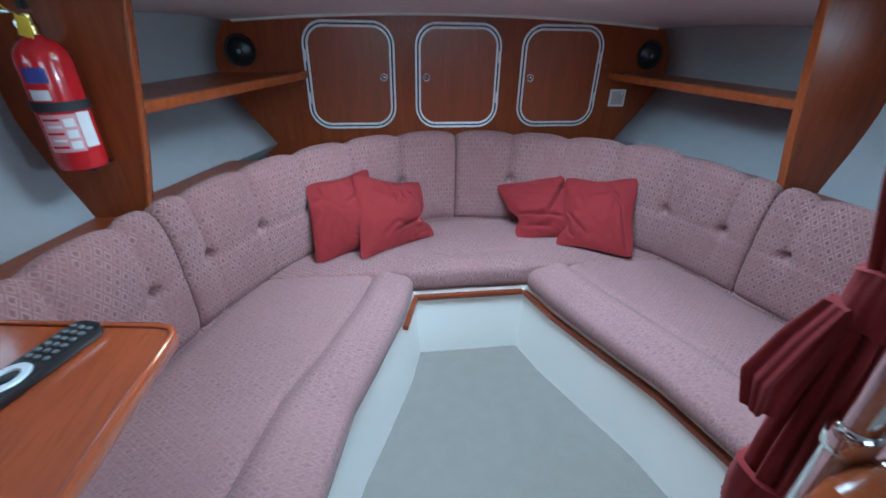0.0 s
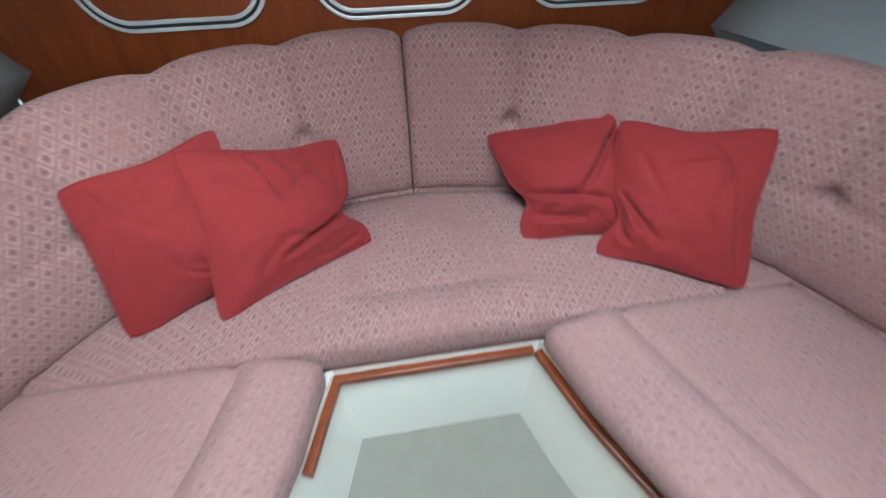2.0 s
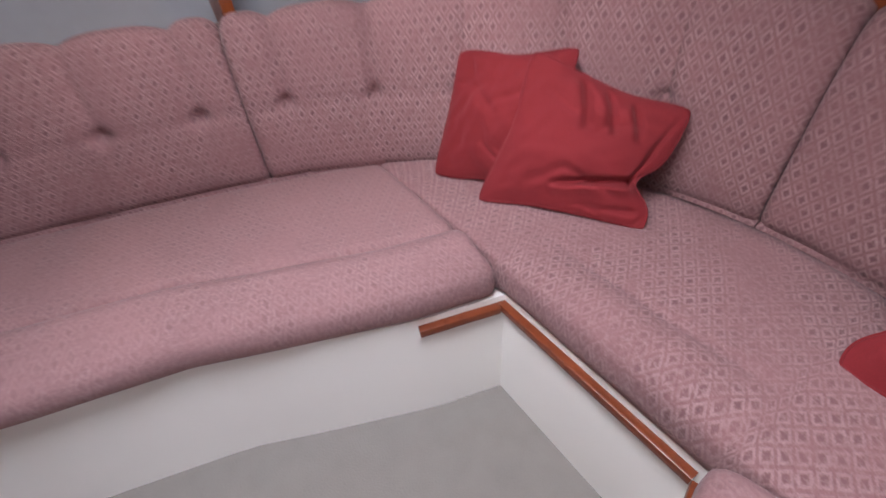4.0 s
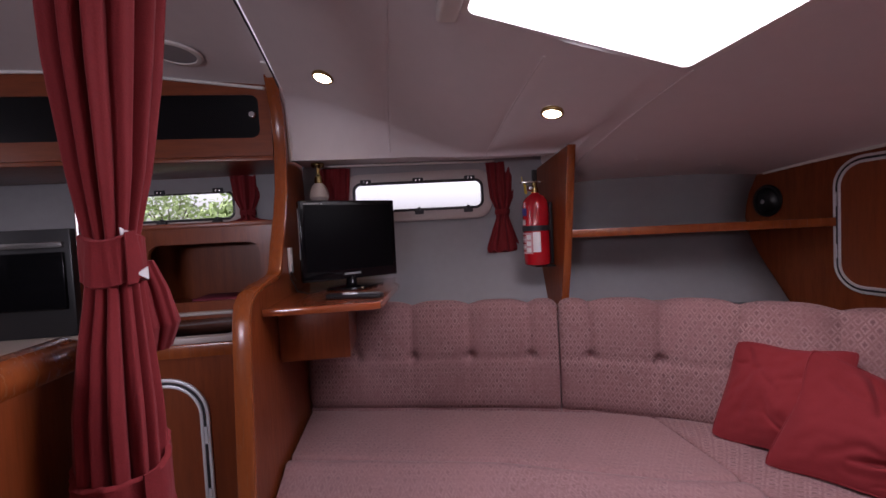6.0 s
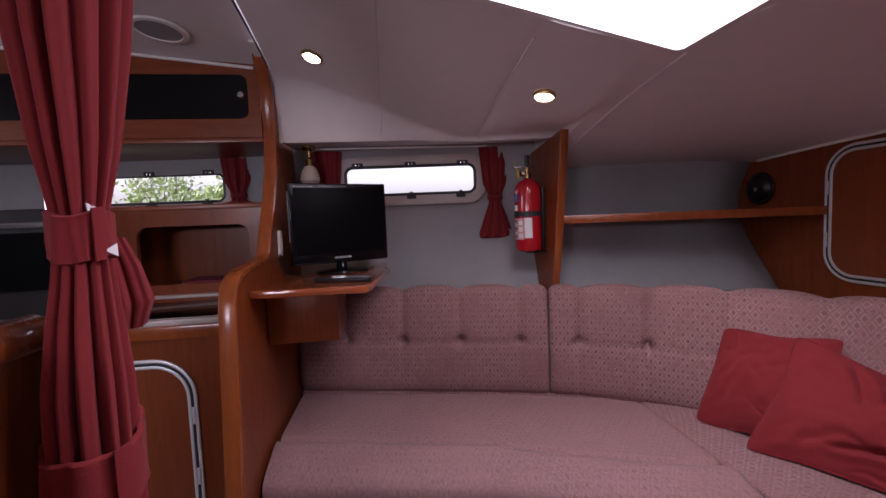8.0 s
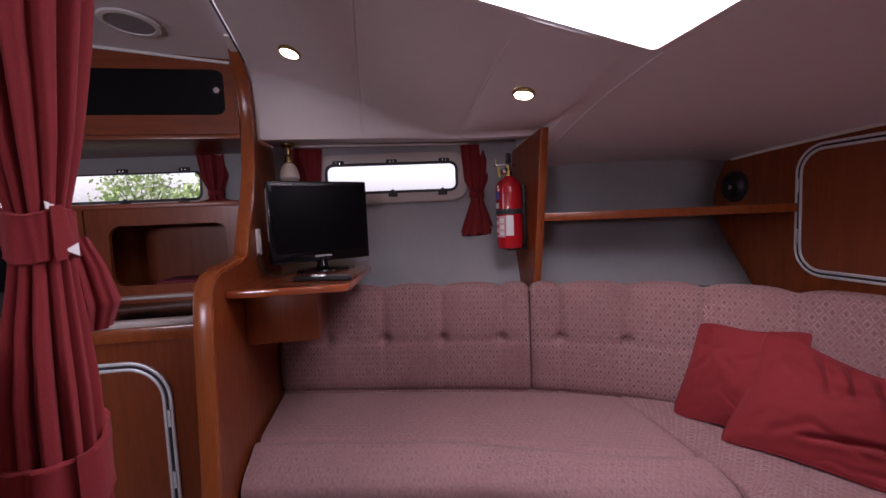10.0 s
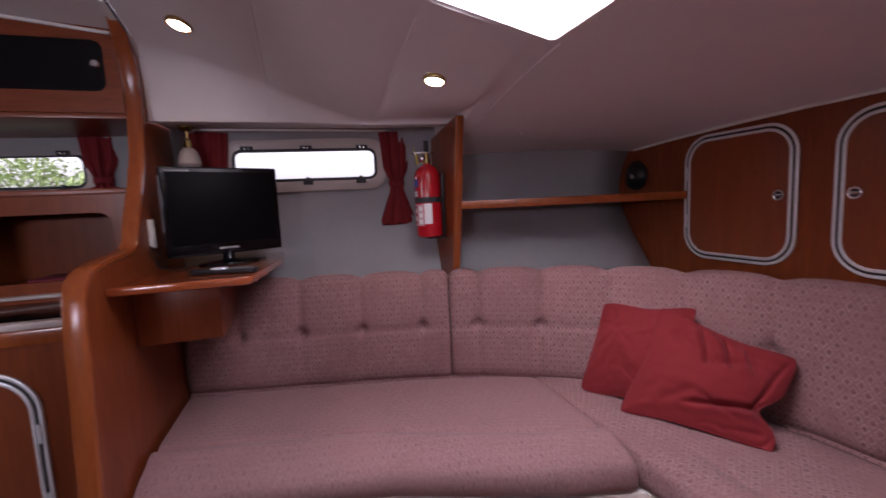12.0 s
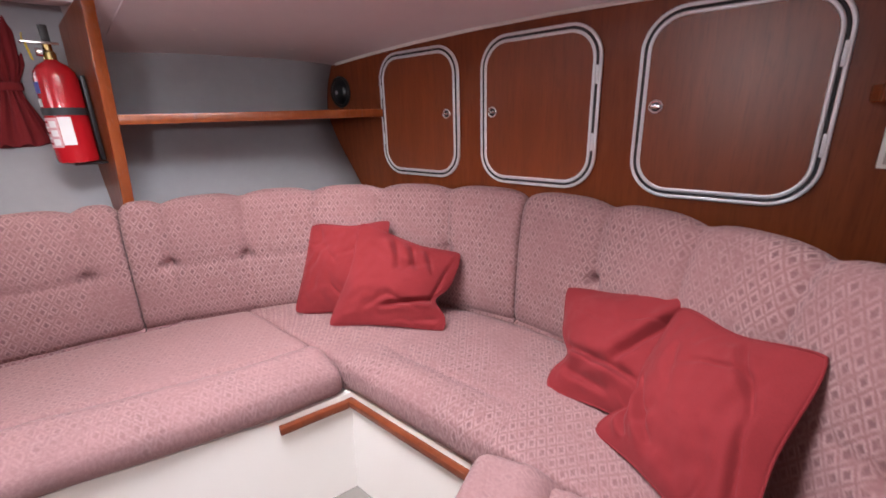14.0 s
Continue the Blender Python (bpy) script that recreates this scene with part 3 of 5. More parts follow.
def backrest(s0, s1, name, label):
    """One buttoned backrest cushion between two seams of the U-shaped settee."""
    root = thing(name, label, "cushion", "settee backrests")
    n = max(40, int((s1 - s0) / 0.012))
    ss = np.linspace(s0 + 0.002, s1 - 0.002, n)
    marks = sorted(v for k in VALLEYS for v in ((S_SEAM - k), (S_SEAM + k), -(S_SEAM - k), -(S_SEAM + k)) if s0 + 0.05 < v < s1 - 0.05 and not (abs(v) < 0.16))
    cells = [s0] + marks + [s1]
    prof = [(-1, 0.0), (0.0, 0.0)] + [(0, v) for v in np.linspace(0.03, 0.9, 26)] + [(a, 0) for a in range(1, 7)]
    P, UV = [], []
    for s in ss:
        x, y, nx, ny = along(s)
        k = max(0, min(len(cells) - 2, int(np.searchsorted(cells, s)) - 1))
        f = (s - cells[k]) / (cells[k + 1] - cells[k])
        arch = 1 - abs(2 * f - 1) ** 3
        zt = table(y, [0, 1.2, 1.6, 2.0], [0.915, 0.908, 0.914, 0.912]) - 0.018 + 0.022 * arch + (0.016 * math.exp(-((s - 0.95) / 0.25) ** 2) if s > 0 else 0)
        lean = table(y, [0.9, 1.3, 2.0], [0.03, 0.03, 0.045])
        end = min(s - s0, s1 - s)
        pinch = 0.018 * math.exp(-end / 0.010)
        row, uvr = [], []

        def put(d, z, t):
            back = lean * (z - 0.45) / 0.45
            px, py = x + nx * (d - back), min(y + ny * (d - back), BY - 0.006)
            row.append((px, py, z))
            uvr.append((s, t))

        th = table(abs(s), [0, 0.7], [0.05, 0.085])
        z0, R = 0.438, 0.05
        put(-th, z0, -0.1)
        put(-0.012, z0, -0.01)
        for v in np.linspace(0.0, 1.0, 40):
            z = z0 + 0.012 + (zt - R - z0 - 0.012) * v
            near = min((abs(s - m) for m in marks), default=1)
            up = 1 / (1 + math.exp(-(z - 0.665) / 0.012))
            d = 0.012 * (1 - abs(2 * v - 1) ** 4)
            d -= ((0.009 if abs(s) > S_SEAM else 0.015) * up + (0.002 if abs(s) > S_SEAM else 0.008) * (1 - up)) * math.exp(-(near / 0.013) ** 2) + 0.007 * up * math.exp(-(near / 0.06) ** 2)
            if marks:
                d -= 0.005 * math.exp(-((z - 0.672) / 0.014) ** 2) * (1 if abs(s) > 0.62 else 0.2)
                d -= 0.036 * math.exp(-(near ** 2 + (z - 0.675) ** 2) / 0.021 ** 2)
            d += 0.003 * noise.noise((s * 6, z * 6, 3.1)) - pinch
            d -= 0.015 * math.exp(-v / 0.045)
            put(d, z, z - z0)
        groove = ((0.009 if abs(s) > S_SEAM else 0.015) * math.exp(-(near / 0.013) ** 2) + 0.007 * math.exp(-(near / 0.06) ** 2)) if marks else 0.0
        for a in range(1, 9):
            ang = a * math.pi / 9
            put(-R * 0.9 + R * 0.9 * math.cos(ang) - pinch - groove * (1 - a / 9), zt - R + R * math.sin(ang) - pinch * 0.6, zt - z0 - R + a * 0.018)
        put(-th, zt - R - 0.02, zt - z0 + 0.1)
        P.append(row)
        UV.append(uvr)
    grid("cover", P, BACKCLOTH, root, UV, wrap=True, caps=True)
    for m in marks:
        x, y, nx, ny = along(m)
        lean = table(y, [0.9, 1.3, 2.0], [0.03, 0.03, 0.045]) * 0.5
        b = lathe([(0.0, 0.006), (0.006, 0.0055), (0.0105, 0.003), (0.012, 0.0)], 14)
        b.transform(Matrix.Translation((x + nx * (-0.040 - lean), y + ny * (-0.040 - lean), 0.675)) @ V((nx, ny, 0.1)).to_track_quat("Z", "Y").to_matrix().to_4x4())
        part("button", b, SEATCLOTH, root)
    return root


backrest(-S_END, -S_SEAM, "backrest_cushion", "buttoned rose velour backrest below the port window")
backrest(-S_SEAM, 0, "backrest_cushion", "curved channelled rose velour backrest behind two red pillows")
backrest(0, S_SEAM, "backrest_cushion", "curved channelled rose velour backrest under the wall socket")
backrest(S_SEAM, S_END, "backrest_cushion", "buttoned rose velour backrest along the starboard side")


def cross(backp, frontp, crease, soft, zt=0.452, zb=0.336, bulge=0.04, n=44, amp=1.0):
    """Section of a seat cushion from its back edge to its rolled front."""
    (bx, by), (fx, fy) = backp, frontp
    L = math.hypot(fx - bx, fy - by)
    ux, uy = (fx - bx) / L, (fy - by) / L
    out, t = [], []
    out.append((0, zb)); t.append(-0.15)
    out.append((0, zt - 0.02)); t.append(-0.02)
    for k in np.linspace(0.02, L - soft, n):
        dz = 0.006 * math.sin(math.pi * min(1, k / (L - soft))) - 0.030 * math.exp(-(k / 0.040) ** 2) - 0.016 * math.exp(-((L - k - crease) / 0.011) ** 2) * amp + 0.017 * math.exp(-((L - k - crease + 0.060) / 0.038) ** 2) * amp
        out.append((k, zt + dz)); t.append(k)
    for a in (20, 40, 60, 80):
        out.append((L - soft + (soft + bulge) * math.sin(radians(a)), zt - soft + soft * math.cos(radians(a)))); t.append(L - soft + soft * radians(a))
    mid = (zt - soft + zb) / 2
    out.append((L + bulge, mid)); t.append(L + 0.04)
    out.append((L + bulge * 0.6, zb + 0.014)); t.append(L + 0.08)
    out.append((L - 0.01, zb)); t.append(L + 0.1)
    return [(bx + ux * d, by + uy * d, z) for d, z in out], t


def seat(name, label, rows, mat=None):
    root = thing(name, label, "cushion", "settee seats")
    P, UV, s, last = [], [], 0.0, None
    for sec, t in rows:
        mid = V(sec[len(sec) // 2])
        s += (mid - last).length if last else 0
        last = mid
        P.append(sec)
        UV.append([(s, k) for k in t])
    P = np.array(P)
    wob = np.array([[(0.0025 * noise.noise((p[0] * 5, p[1] * 5, 1.7)) + (0.004 * noise.noise((p[0] * 13, p[1] * 9, 5.3)) if mat else 0.0)) if p[2] > 0.4 else 0 for p in row] for row in P])
    P[:, :, 2] += wob
    grid("cover", P, mat or SEATCLOTH, root, UV, wrap=True, caps=True)
    return root


SEATY = 1.446
for side, label in ((-1, "faded rose velour seat cushion with rolled front"), (1, "faded rose velour seat cushion on the starboard side")):
    rows = []
    for k, y in enumerate(np.concatenate([np.linspace(0.07, 1.405, 60), [1.42, 1.432, 1.440, 1.446, 1.449]])):
        e = max(0, (y - 1.405) / 0.0445)
        shrink = 0.030 * (1 - math.sqrt(max(0, 1 - e * e)))
        drop = 0.022 * e ** 4
        xb = float(np.interp(-y, -SY[half:], SX[half:])) + 0.04
        sec, t = cross((side * xb, y + 0.012), (side * (well_x(y, side) + 0.004 + shrink), y), 0.165, 0.05, bulge=table(y, [0.5, 1.1, 1.44], [0.05, 0.025, 0.010]) + (table(y, [0.55, 0.95], [0.0, 0.014]) if side > 0 else 0.0), zt=0.452 - drop)
        rows.append((sec, t))
    seat("seat_cushion", label, rows)
rows = []
for x in np.concatenate([np.linspace(-0.90, -0.27, 24), np.linspace(-0.25, 0.25, 22), np.linspace(0.27, 0.90, 24)]):
    inside = -0.285 < x < 0.262
    i = abs(x)
    yb = float(np.interp(i, SX[half:], SY[half:])) + 0.04
    yf = WELL_Y - 0.001 if inside else SEATY + 0.005
    yb = max(yb, yf + 0.08)
    rows.append(cross((x, yb), (x * (1 if inside else 1), yf), 0.13, 0.045 if inside else 0.016, bulge=0.010 if inside else 0.0, zb=0.336, amp=0.5 * max(0.0, min(1.0, (0.32 - i) / 0.2))))
seat("seat_cushion", "rose velour seat cushion across the bow with a patterned front", rows, BOWCLOTH)


def pillow(label, tl, tr, br, bl, thick, seed, folds=(), tucks=()):
    """A soft square scatter cushion spanned by four corners, with creases and a seam."""
    root = thing("throw_pillow", label, "pillow", "red scatter pillows")
    tl, tr, br, bl = (V(p) for p in (tl, tr, br, bl))
    mid = (tl + tr + br + bl) / 4
    tl, tr, br, bl = (mid + (p - mid) * V((1.07, 1.07, 1.0 if p.z < mid.z else 1.07)) for p in (tl, tr, br, bl))
    nrm = ((tr - bl).cross(tl - br)).normalized()
    if nrm.y > 0:
        nrm = -nrm
    n = 84
    rng = random.Random(seed)
    folds = list(folds)
    for cu, cv in ((0, 0), (1, 0), (0, 1), (1, 1)):
        au, av = abs(cu - rng.uniform(0.14, 0.26)), abs(cv - rng.uniform(0.14, 0.26))
        ln = rng.uniform(0.22, 0.45)
        an = math.atan2(0.5 - av, 0.5 - au) + rng.uniform(-0.7, 0.7)
        folds.append(((au, av), (au + ln * math.cos(an), av + ln * math.sin(an)), rng.uniform(0.003, 0.006), rng.uniform(0.03, 0.05)))
    sheets = []
    for sgn in (1, -1):
        P = []
        for i in range(n + 1):
            row = []
            for j in range(n + 1):
                u, v = i / n, j / n
                uu = u + 0.046 * math.sin(math.pi * v) * (0.5 - u) * 2 * (1 - math.sin(math.pi * u))
                vv = v + 0.046 * math.sin(math.pi * u) * (0.5 - v) * 2 * (1 - math.sin(math.pi * v))
                k = 1 - 0.06 * (abs(2 * u - 1) * abs(2 * v - 1)) ** 6
                uu, vv = 0.5 + (uu - 0.5) * k + 0.022 * noise.noise((u * 2.2 + seed, v * 2.2, 4.0)), 0.5 + (vv - 0.5) * k + 0.022 * noise.noise((u * 2.2, v * 2.2 + seed, 9.0))
                for pu, pv, rad, du, dv in tucks:
                    g = math.exp(-((u - pu) ** 2 + (v - pv) ** 2) / rad ** 2)
                    uu, vv = uu + du * g, vv + dv * g
                p = bl * (1 - uu) * (1 - vv) + br * uu * (1 - vv) + tl * (1 - uu) * vv + tr * uu * vv
                fat = (math.sin(math.pi * u) * math.sin(math.pi * v)) ** 0.72 * thick * 0.5
                w = 0.0
                if sgn > 0:
                    for (ax, ay), (bx, by), dep, wid in folds:
                        ex, ey = bx - ax, by - ay
                        q = ((u - ax) * ex + (v - ay) * ey) / (ex * ex + ey * ey)
                        d = ((u - ax) * ey - (v - ay) * ex) / math.hypot(ex, ey) / 0.95
                        if -0.15 < q < 1.15:
                            taper = max(0, 1 - abs(2 * q - 1) ** 3)
                            w += 1.7 * dep * taper * (-math.exp(-(d / wid) ** 2) + 0.45 * math.exp(-((d - wid * 2.0) / (wid * 1.6)) ** 2))
                    rn = noise.noise((u * 2.6 + seed * 3, v * 2.6, 7.0))
                    w -= 0.011 * math.exp(-(rn / 0.055) ** 2) * max(0, noise.noise((u * 1.7, v * 1.7 + seed, 1.0)) + 0.15) * 2
                    w += 0.012 * noise.noise((u * 3.2 + seed, v * 3.2, seed)) + 0.004 * noise.noise((u * 11, v * 11 + seed, 2))
                edge = min(u, v, 1 - u, 1 - v)
                p = p + nrm * (sgn * fat + w * min(1, edge * 9))
                row.append(p)
            P.append(row)
        sheets.append(P)
    me = bpy.data.meshes.new("cover")
    verts, ids, faces = [], {}, []
    for s, P in enumerate(sheets):
        for i in range(n + 1):
            for j in range(n + 1):
                rim = i in (0, n) or j in (0, n)
                if s == 1 and rim:
                    ids[s, i, j] = ids[0, i, j]
                else:
                    ids[s, i, j] = len(verts)
                    verts.append(tuple(P[i][j]))
    for s in (0, 1):
        for i in range(n):
            for j in range(n):
                q = (ids[s, i, j], ids[s, i + 1, j], ids[s, i + 1, j + 1], ids[s, i, j + 1])
                faces.append(q if s == 0 else q[::-1])
    me.from_pydata(verts, [], faces)
    bm = bmesh.new()
    bm.from_mesh(me)
    bmesh.ops.recalc_face_normals(bm, faces=bm.faces[:])
    bm.to_mesh(me)
    bm.free()
    me.shade_smooth()
    link("cover", me, REDCLOTH, root)
    A = sheets[0]
    rim = [A[i][0] for i in range(n)] + [A[n][j] for j in range(n)] + [A[i][n] for i in range(n, 0, -1)] + [A[0][j] for j in range(n, 0, -1)]
    part("seam", sweep(rim[::2], circle(0.0028, 6), up=nrm, closed=True), REDCLOTH, root)
    return root


pillow("plain brick-red cotton pillow leaning on the port backrest", (-0.715, 1.680, 0.770), (-0.46, 1.845, 0.785), (-0.42, 1.70, 0.46), (-0.69, 1.545, 0.455), 0.11, 1.3)
pillow("creased brick-red cotton pillow slumped against another", (-0.518, 1.765, 0.79), (-0.209, 1.955, 0.675), (-0.150, 1.775, 0.455), (-0.495, 1.562, 0.452), 0.12, 4.2,
       (((0.40, 0.20), (1.02, 0.40), 0.015, 0.030), ((0.36, 0.99), (0.50, 0.60), 0.010, 0.028), ((0.52, 0.97), (0.64, 0.62), 0.011, 0.026), ((0.68, 0.95), (0.78, 0.62), 0.009, 0.024), ((0.66, 0.05), (0.95, 0.13), 0.006, 0.03)),
       ((1.0, 0.36, 0.12, -0.10, 0.0), (0.62, 1.0, 0.22, 0.0, -0.02)))
pillow("creased brick-red cotton pillow partly behind another", (0.226, 1.955, 0.645), (0.575, 1.88, 0.735), (0.64, 1.66, 0.47), (0.285, 1.715, 0.452), 0.12, 7.7,
       (((0.0, 0.42), (0.72, 0.30), 0.012, 0.03), ((0.08, 0.22), (0.50, 0.16), 0.009, 0.035), ((0.95, 0.92), (0.48, 0.34), 0.014, 0.03)),
       ((0.0, 0.34, 0.13, 0.09, 0.0),))
pillow("large brick-red cotton pillow slumped in the starboard corner", (0.550, 1.84, 0.715), (0.790, 1.625, 0.785), (0.735, 1.440, 0.468), (0.450, 1.62, 0.458), 0.10, 9.1,
       (((0.60, 0.96), (0.86, 0.58), 0.008, 0.020), ((0.84, 0.60), (0.93, 0.06), 0.007, 0.018), ((0.05, 0.50), (0.42, 0.18), 0.012, 0.03), ((0.0, 0.30), (0.25, 0.12), 0.010, 0.022)),
       ((0.0, 0.30, 0.13, 0.09, 0.0), (0.55, 1.0, 0.25, 0.0, -0.03)))


# ---- lockers with aluminium frames ----
def locker(name, label, m, w, h, flip, group, r=0.105):
    root = thing(name, label, "locker door", group)
    def ring(inset, wd, dp, z, mat, nm, lb=""):
        pts = [(x, y, z) for x, y in rounded(w - 2 * inset, h - 2 * inset, r - inset, 10)]
        part(nm, sweep(pts, soft_rect(wd, dp, min(wd, dp) * 0.3), closed=True), mat, root, lb)
    part("panel", slab(rounded(w - 0.02, h - 0.02, r - 0.01, 10), -0.001, 0.008), DOORWOOD, root, "red-brown veneered panel", smooth=False)
    ring(0.006, 0.010, 0.010, 0.005, ALU, "outer_frame", "brushed aluminium frame")
    ring(0.0150, 0.008, 0.008, 0.006, RUBBER, "gasket", "dark rubber gasket")
    ring(0.0235, 0.010, 0.011, 0.006, ALU, "inner_frame", "brushed aluminium frame")
    sx = (1 if flip else -1)
    lock = part("lock", lathe([(0.0, 0.012), (0.009, 0.012), (0.012, 0.016), (0.016, 0.018), (0.0185, 0.016), (0.020, 0.008)], 22, Matrix.Translation((sx * (w / 2 - 0.056), 0.0, 0))), CHROME, root, "chrome ring latch")
    part("recess", lathe([(0, 0.0158), (0.0125, 0.0158)], 22, Matrix.Translation((sx * (w / 2 - 0.056), 0.0, 0))), BLACK, lock, "dark recess")
    b = box(bmesh.new(), (-0.0105, -0.0042, 0.012), (0.0105, 0.0042, 0.0182), 0.0015)
    b.transform(Matrix.Translation((sx * (w / 2 - 0.056), 0.0, 0.0)))
    part("latch_bar", b, CHROME, lock)
    for hy in (-0.095, 0.095):
        b = box(bmesh.new(), (-0.0045, -0.026, 0.004), (0.0045, 0.026, 0.015), 0.002)
        b.transform(Matrix.Translation((-sx * (w / 2 - 0.012), hy, 0)))
        part("hinge", b, ALU, root, "small metal hinge")
    root.matrix_world = m
    return root


FACE_AFT = lambda x, z: pose(x, BY - 0.001, z, 90, 0, 0)
for x, flip in ((-0.516, True), (0.007, False), (0.535, False)):
    locker("locker_door", "rounded mahogany locker door in a double aluminium frame", FACE_AFT(x, 1.173), 0.428, 0.488, flip, "bow lockers")


# ---- speakers, socket ----
def speaker(side):
    root = thing("speaker", "round black flush loudspeaker on the bulkhead above the shelf", "speaker", "bulkhead speakers")
    part("rim", lathe([(0.052, 0.0), (0.068, 0.0), (0.070, 0.006), (0.066, 0.013), (0.056, 0.012), (0.052, 0.006)], 32), BLACK, root)
    part("grille", lathe([(0.057, 0.008), (0.054, 0.013), (0.046, 0.019), (0.032, 0.025), (0.016, 0.028), (0.0, 0.029)], 36), SATINBLACK, root, "domed black grille")
    part("badge", lathe([(0, 0.0315), (0.007, 0.0310), (0.010, 0.0285)], 16, Matrix.Translation((0.0, -0.003, 0))), GREYPL, root, "small grey badge")
    root.matrix_world = pose(side * 1.005, BY - 0.001, 1.285, 90, 0, 0)


speaker(-1), speaker(1)
root = thing("wall_socket", "cream square three-pin wall socket on the bulkhead", "socket")
part("plate", box(bmesh.new(), (-0.043, -0.043, 0), (0.043, 0.043, 0.011), 0.003), WHITEPL, root)
part("inset", box(bmesh.new(), (-0.034, -0.034, 0.010), (0.034, 0.034, 0.0125), 0.001), FRAMEPL, root)
for px, py, sx, sy in ((0, 0.010, 0.003, 0.006), (-0.011, -0.010, 0.006, 0.0025), (0.011, -0.010, 0.006, 0.0025)):
    part("pin_hole", box(bmesh.new(), (px - sx / 2, py - sy / 2, 0.0122), (px + sx / 2, py + sy / 2, 0.0132)), BLACK, root)
part("rocker", box(bmesh.new(), (0.014, 0.018, 0.012), (0.026, 0.029, 0.016), 0.001), WHITEPL, root)
root.matrix_world = pose(0.872, BY - 0.001, 1.075, 90, 0, 0)


# ---- windows ----
def portlight(y0, y1, z0, z1, side, label, group="portlights"):
    root = thing("window_1" if side < 0 else "window_2", label, "window", group, kind="structure")
    yc, zc, w, h = (y0 + y1) / 2, (z0 + z1) / 2, y1 - y0, z1 - z0
    pts = [(a, b, 0.006) for a, b in rounded(w + 0.045, h + 0.045, 0.055, 8)]
    part("outer_frame", sweep(pts, soft_rect(0.055, 0.024, 0.008), closed=True), FRAMEPL, root, "ivory plastic surround")
    pts = [(a, b, 0.012) for a, b in rounded(w - 0.006, h - 0.006, 0.035, 8)]
    part("sash", sweep(pts, soft_rect(0.014, 0.016), closed=True), BLACK, root, "black sash rubber")
    pane = part("pane", slab(rounded(w - 0.008, h - 0.008, 0.034, 8), 0.002, 0.006), GLASS, root, smooth=False)
    pane.visible_shadow = False
    for fx in (-0.40, 0.0, 0.40):
        h_ob = part("hinge", box(bmesh.new(), (fx * w - 0.026, h / 2 - 0.006, 0.012), (fx * w + 0.026, h / 2 + 0.016, 0.030), 0.004), RUBBER, root)
        b = bmesh.new()
        for dx in (-0.008, 0.008):
            box(b, (fx * w + dx - 0.003, h / 2 + 0.0, 0.029), (fx * w + dx + 0.003, h / 2 + 0.010, 0.032), 0.001)
        part("screws", b, CHROME, h_ob)
    for fx in (0.0, 0.38):
        part("catch", box(bmesh.new(), (fx * w - 0.022, -h / 2 - 0.020, 0.012), (fx * w + 0.022, -h / 2 - 0.002, 0.036), 0.004), RUBBER, root)
        part("catch_arm", box(bmesh.new(), (fx * w - 0.008, -h / 2 - 0.010, 0.020), (fx * w + 0.008, -h / 2 + 0.014, 0.034), 0.003), RUBBER, root)
    a = (V((side * hull_x(y1, zc), y1, 0)) - V((side * hull_x(y0, zc), y0, 0))).normalized()
    ex = a if side < 0 else -a
    ez = V((0, 0, 1))
    nz = ex.cross(ez)
    m = Matrix((ex, ez, nz)).transposed().to_4x4()
    m.translation = V((side * hull_x(yc, zc), yc, zc)) + nz * 0.002
    root.matrix_world = m
    return root


portlight(*WIN, -1, "long narrow opening port window with black hinges")
portlight(*GWIN, -1, "long narrow galley window with greenery outside")
portlight(*SWIN, 1, "long narrow starboard window with black hinges")


# ---- drapes ----
def drape(parent, name, spec, mat, pleats, depth, seed, n=120, twist=0.0, even=False, crisp=False):
    """Gathered cloth: rows of (z, cx, cy, rx, ry) with pleats all round."""
    zs = [r[0] for r in spec]
    P = []
    for z in np.linspace(zs[0], zs[-1], 46):
        d = -1 if zs[0] > zs[-1] else 1
        cx, cy, rx, ry = (float(np.interp(d * z, [d * q for q in zs], [r[k] for r in spec])) for k in (1, 2, 3, 4))
        row = []
        for i in range(n):
            a = 2 * math.pi * i / n
            wob = (2.6 if crisp else 1.2) * noise.noise((math.cos(a) * 1.5 + seed, math.sin(a) * 1.5, z * 0.8))
            wave = 0.5 * (pleats * a + wob + twist * z)
            fold = (1.7 * abs(math.cos(wave)) ** 0.75 - 1.0) * depth if crisp else math.cos(2 * wave) * depth
            sharp = fold * (0.8 + 0.5 * noise.noise((a * 1.3, z * 2.5, seed))) + (0.1 if crisp else 0.35) * depth * math.cos(2 * pleats * a + 2 * wob + seed)
            kx, ky = (0.8, 0.35) if even else (min(1, rx / 0.06), min(1, ry / 0.06))
            hem = 0.006 * math.cos(pleats * a + wob) if even and z == zs[-1] else 0.0
            row.append((cx + (rx + sharp * kx) * math.cos(a), cy + (ry + sharp * ky) * math.sin(a), z + hem))
        P.append(row)
    return grid(name, P, mat, parent, wrap=True, caps=True)


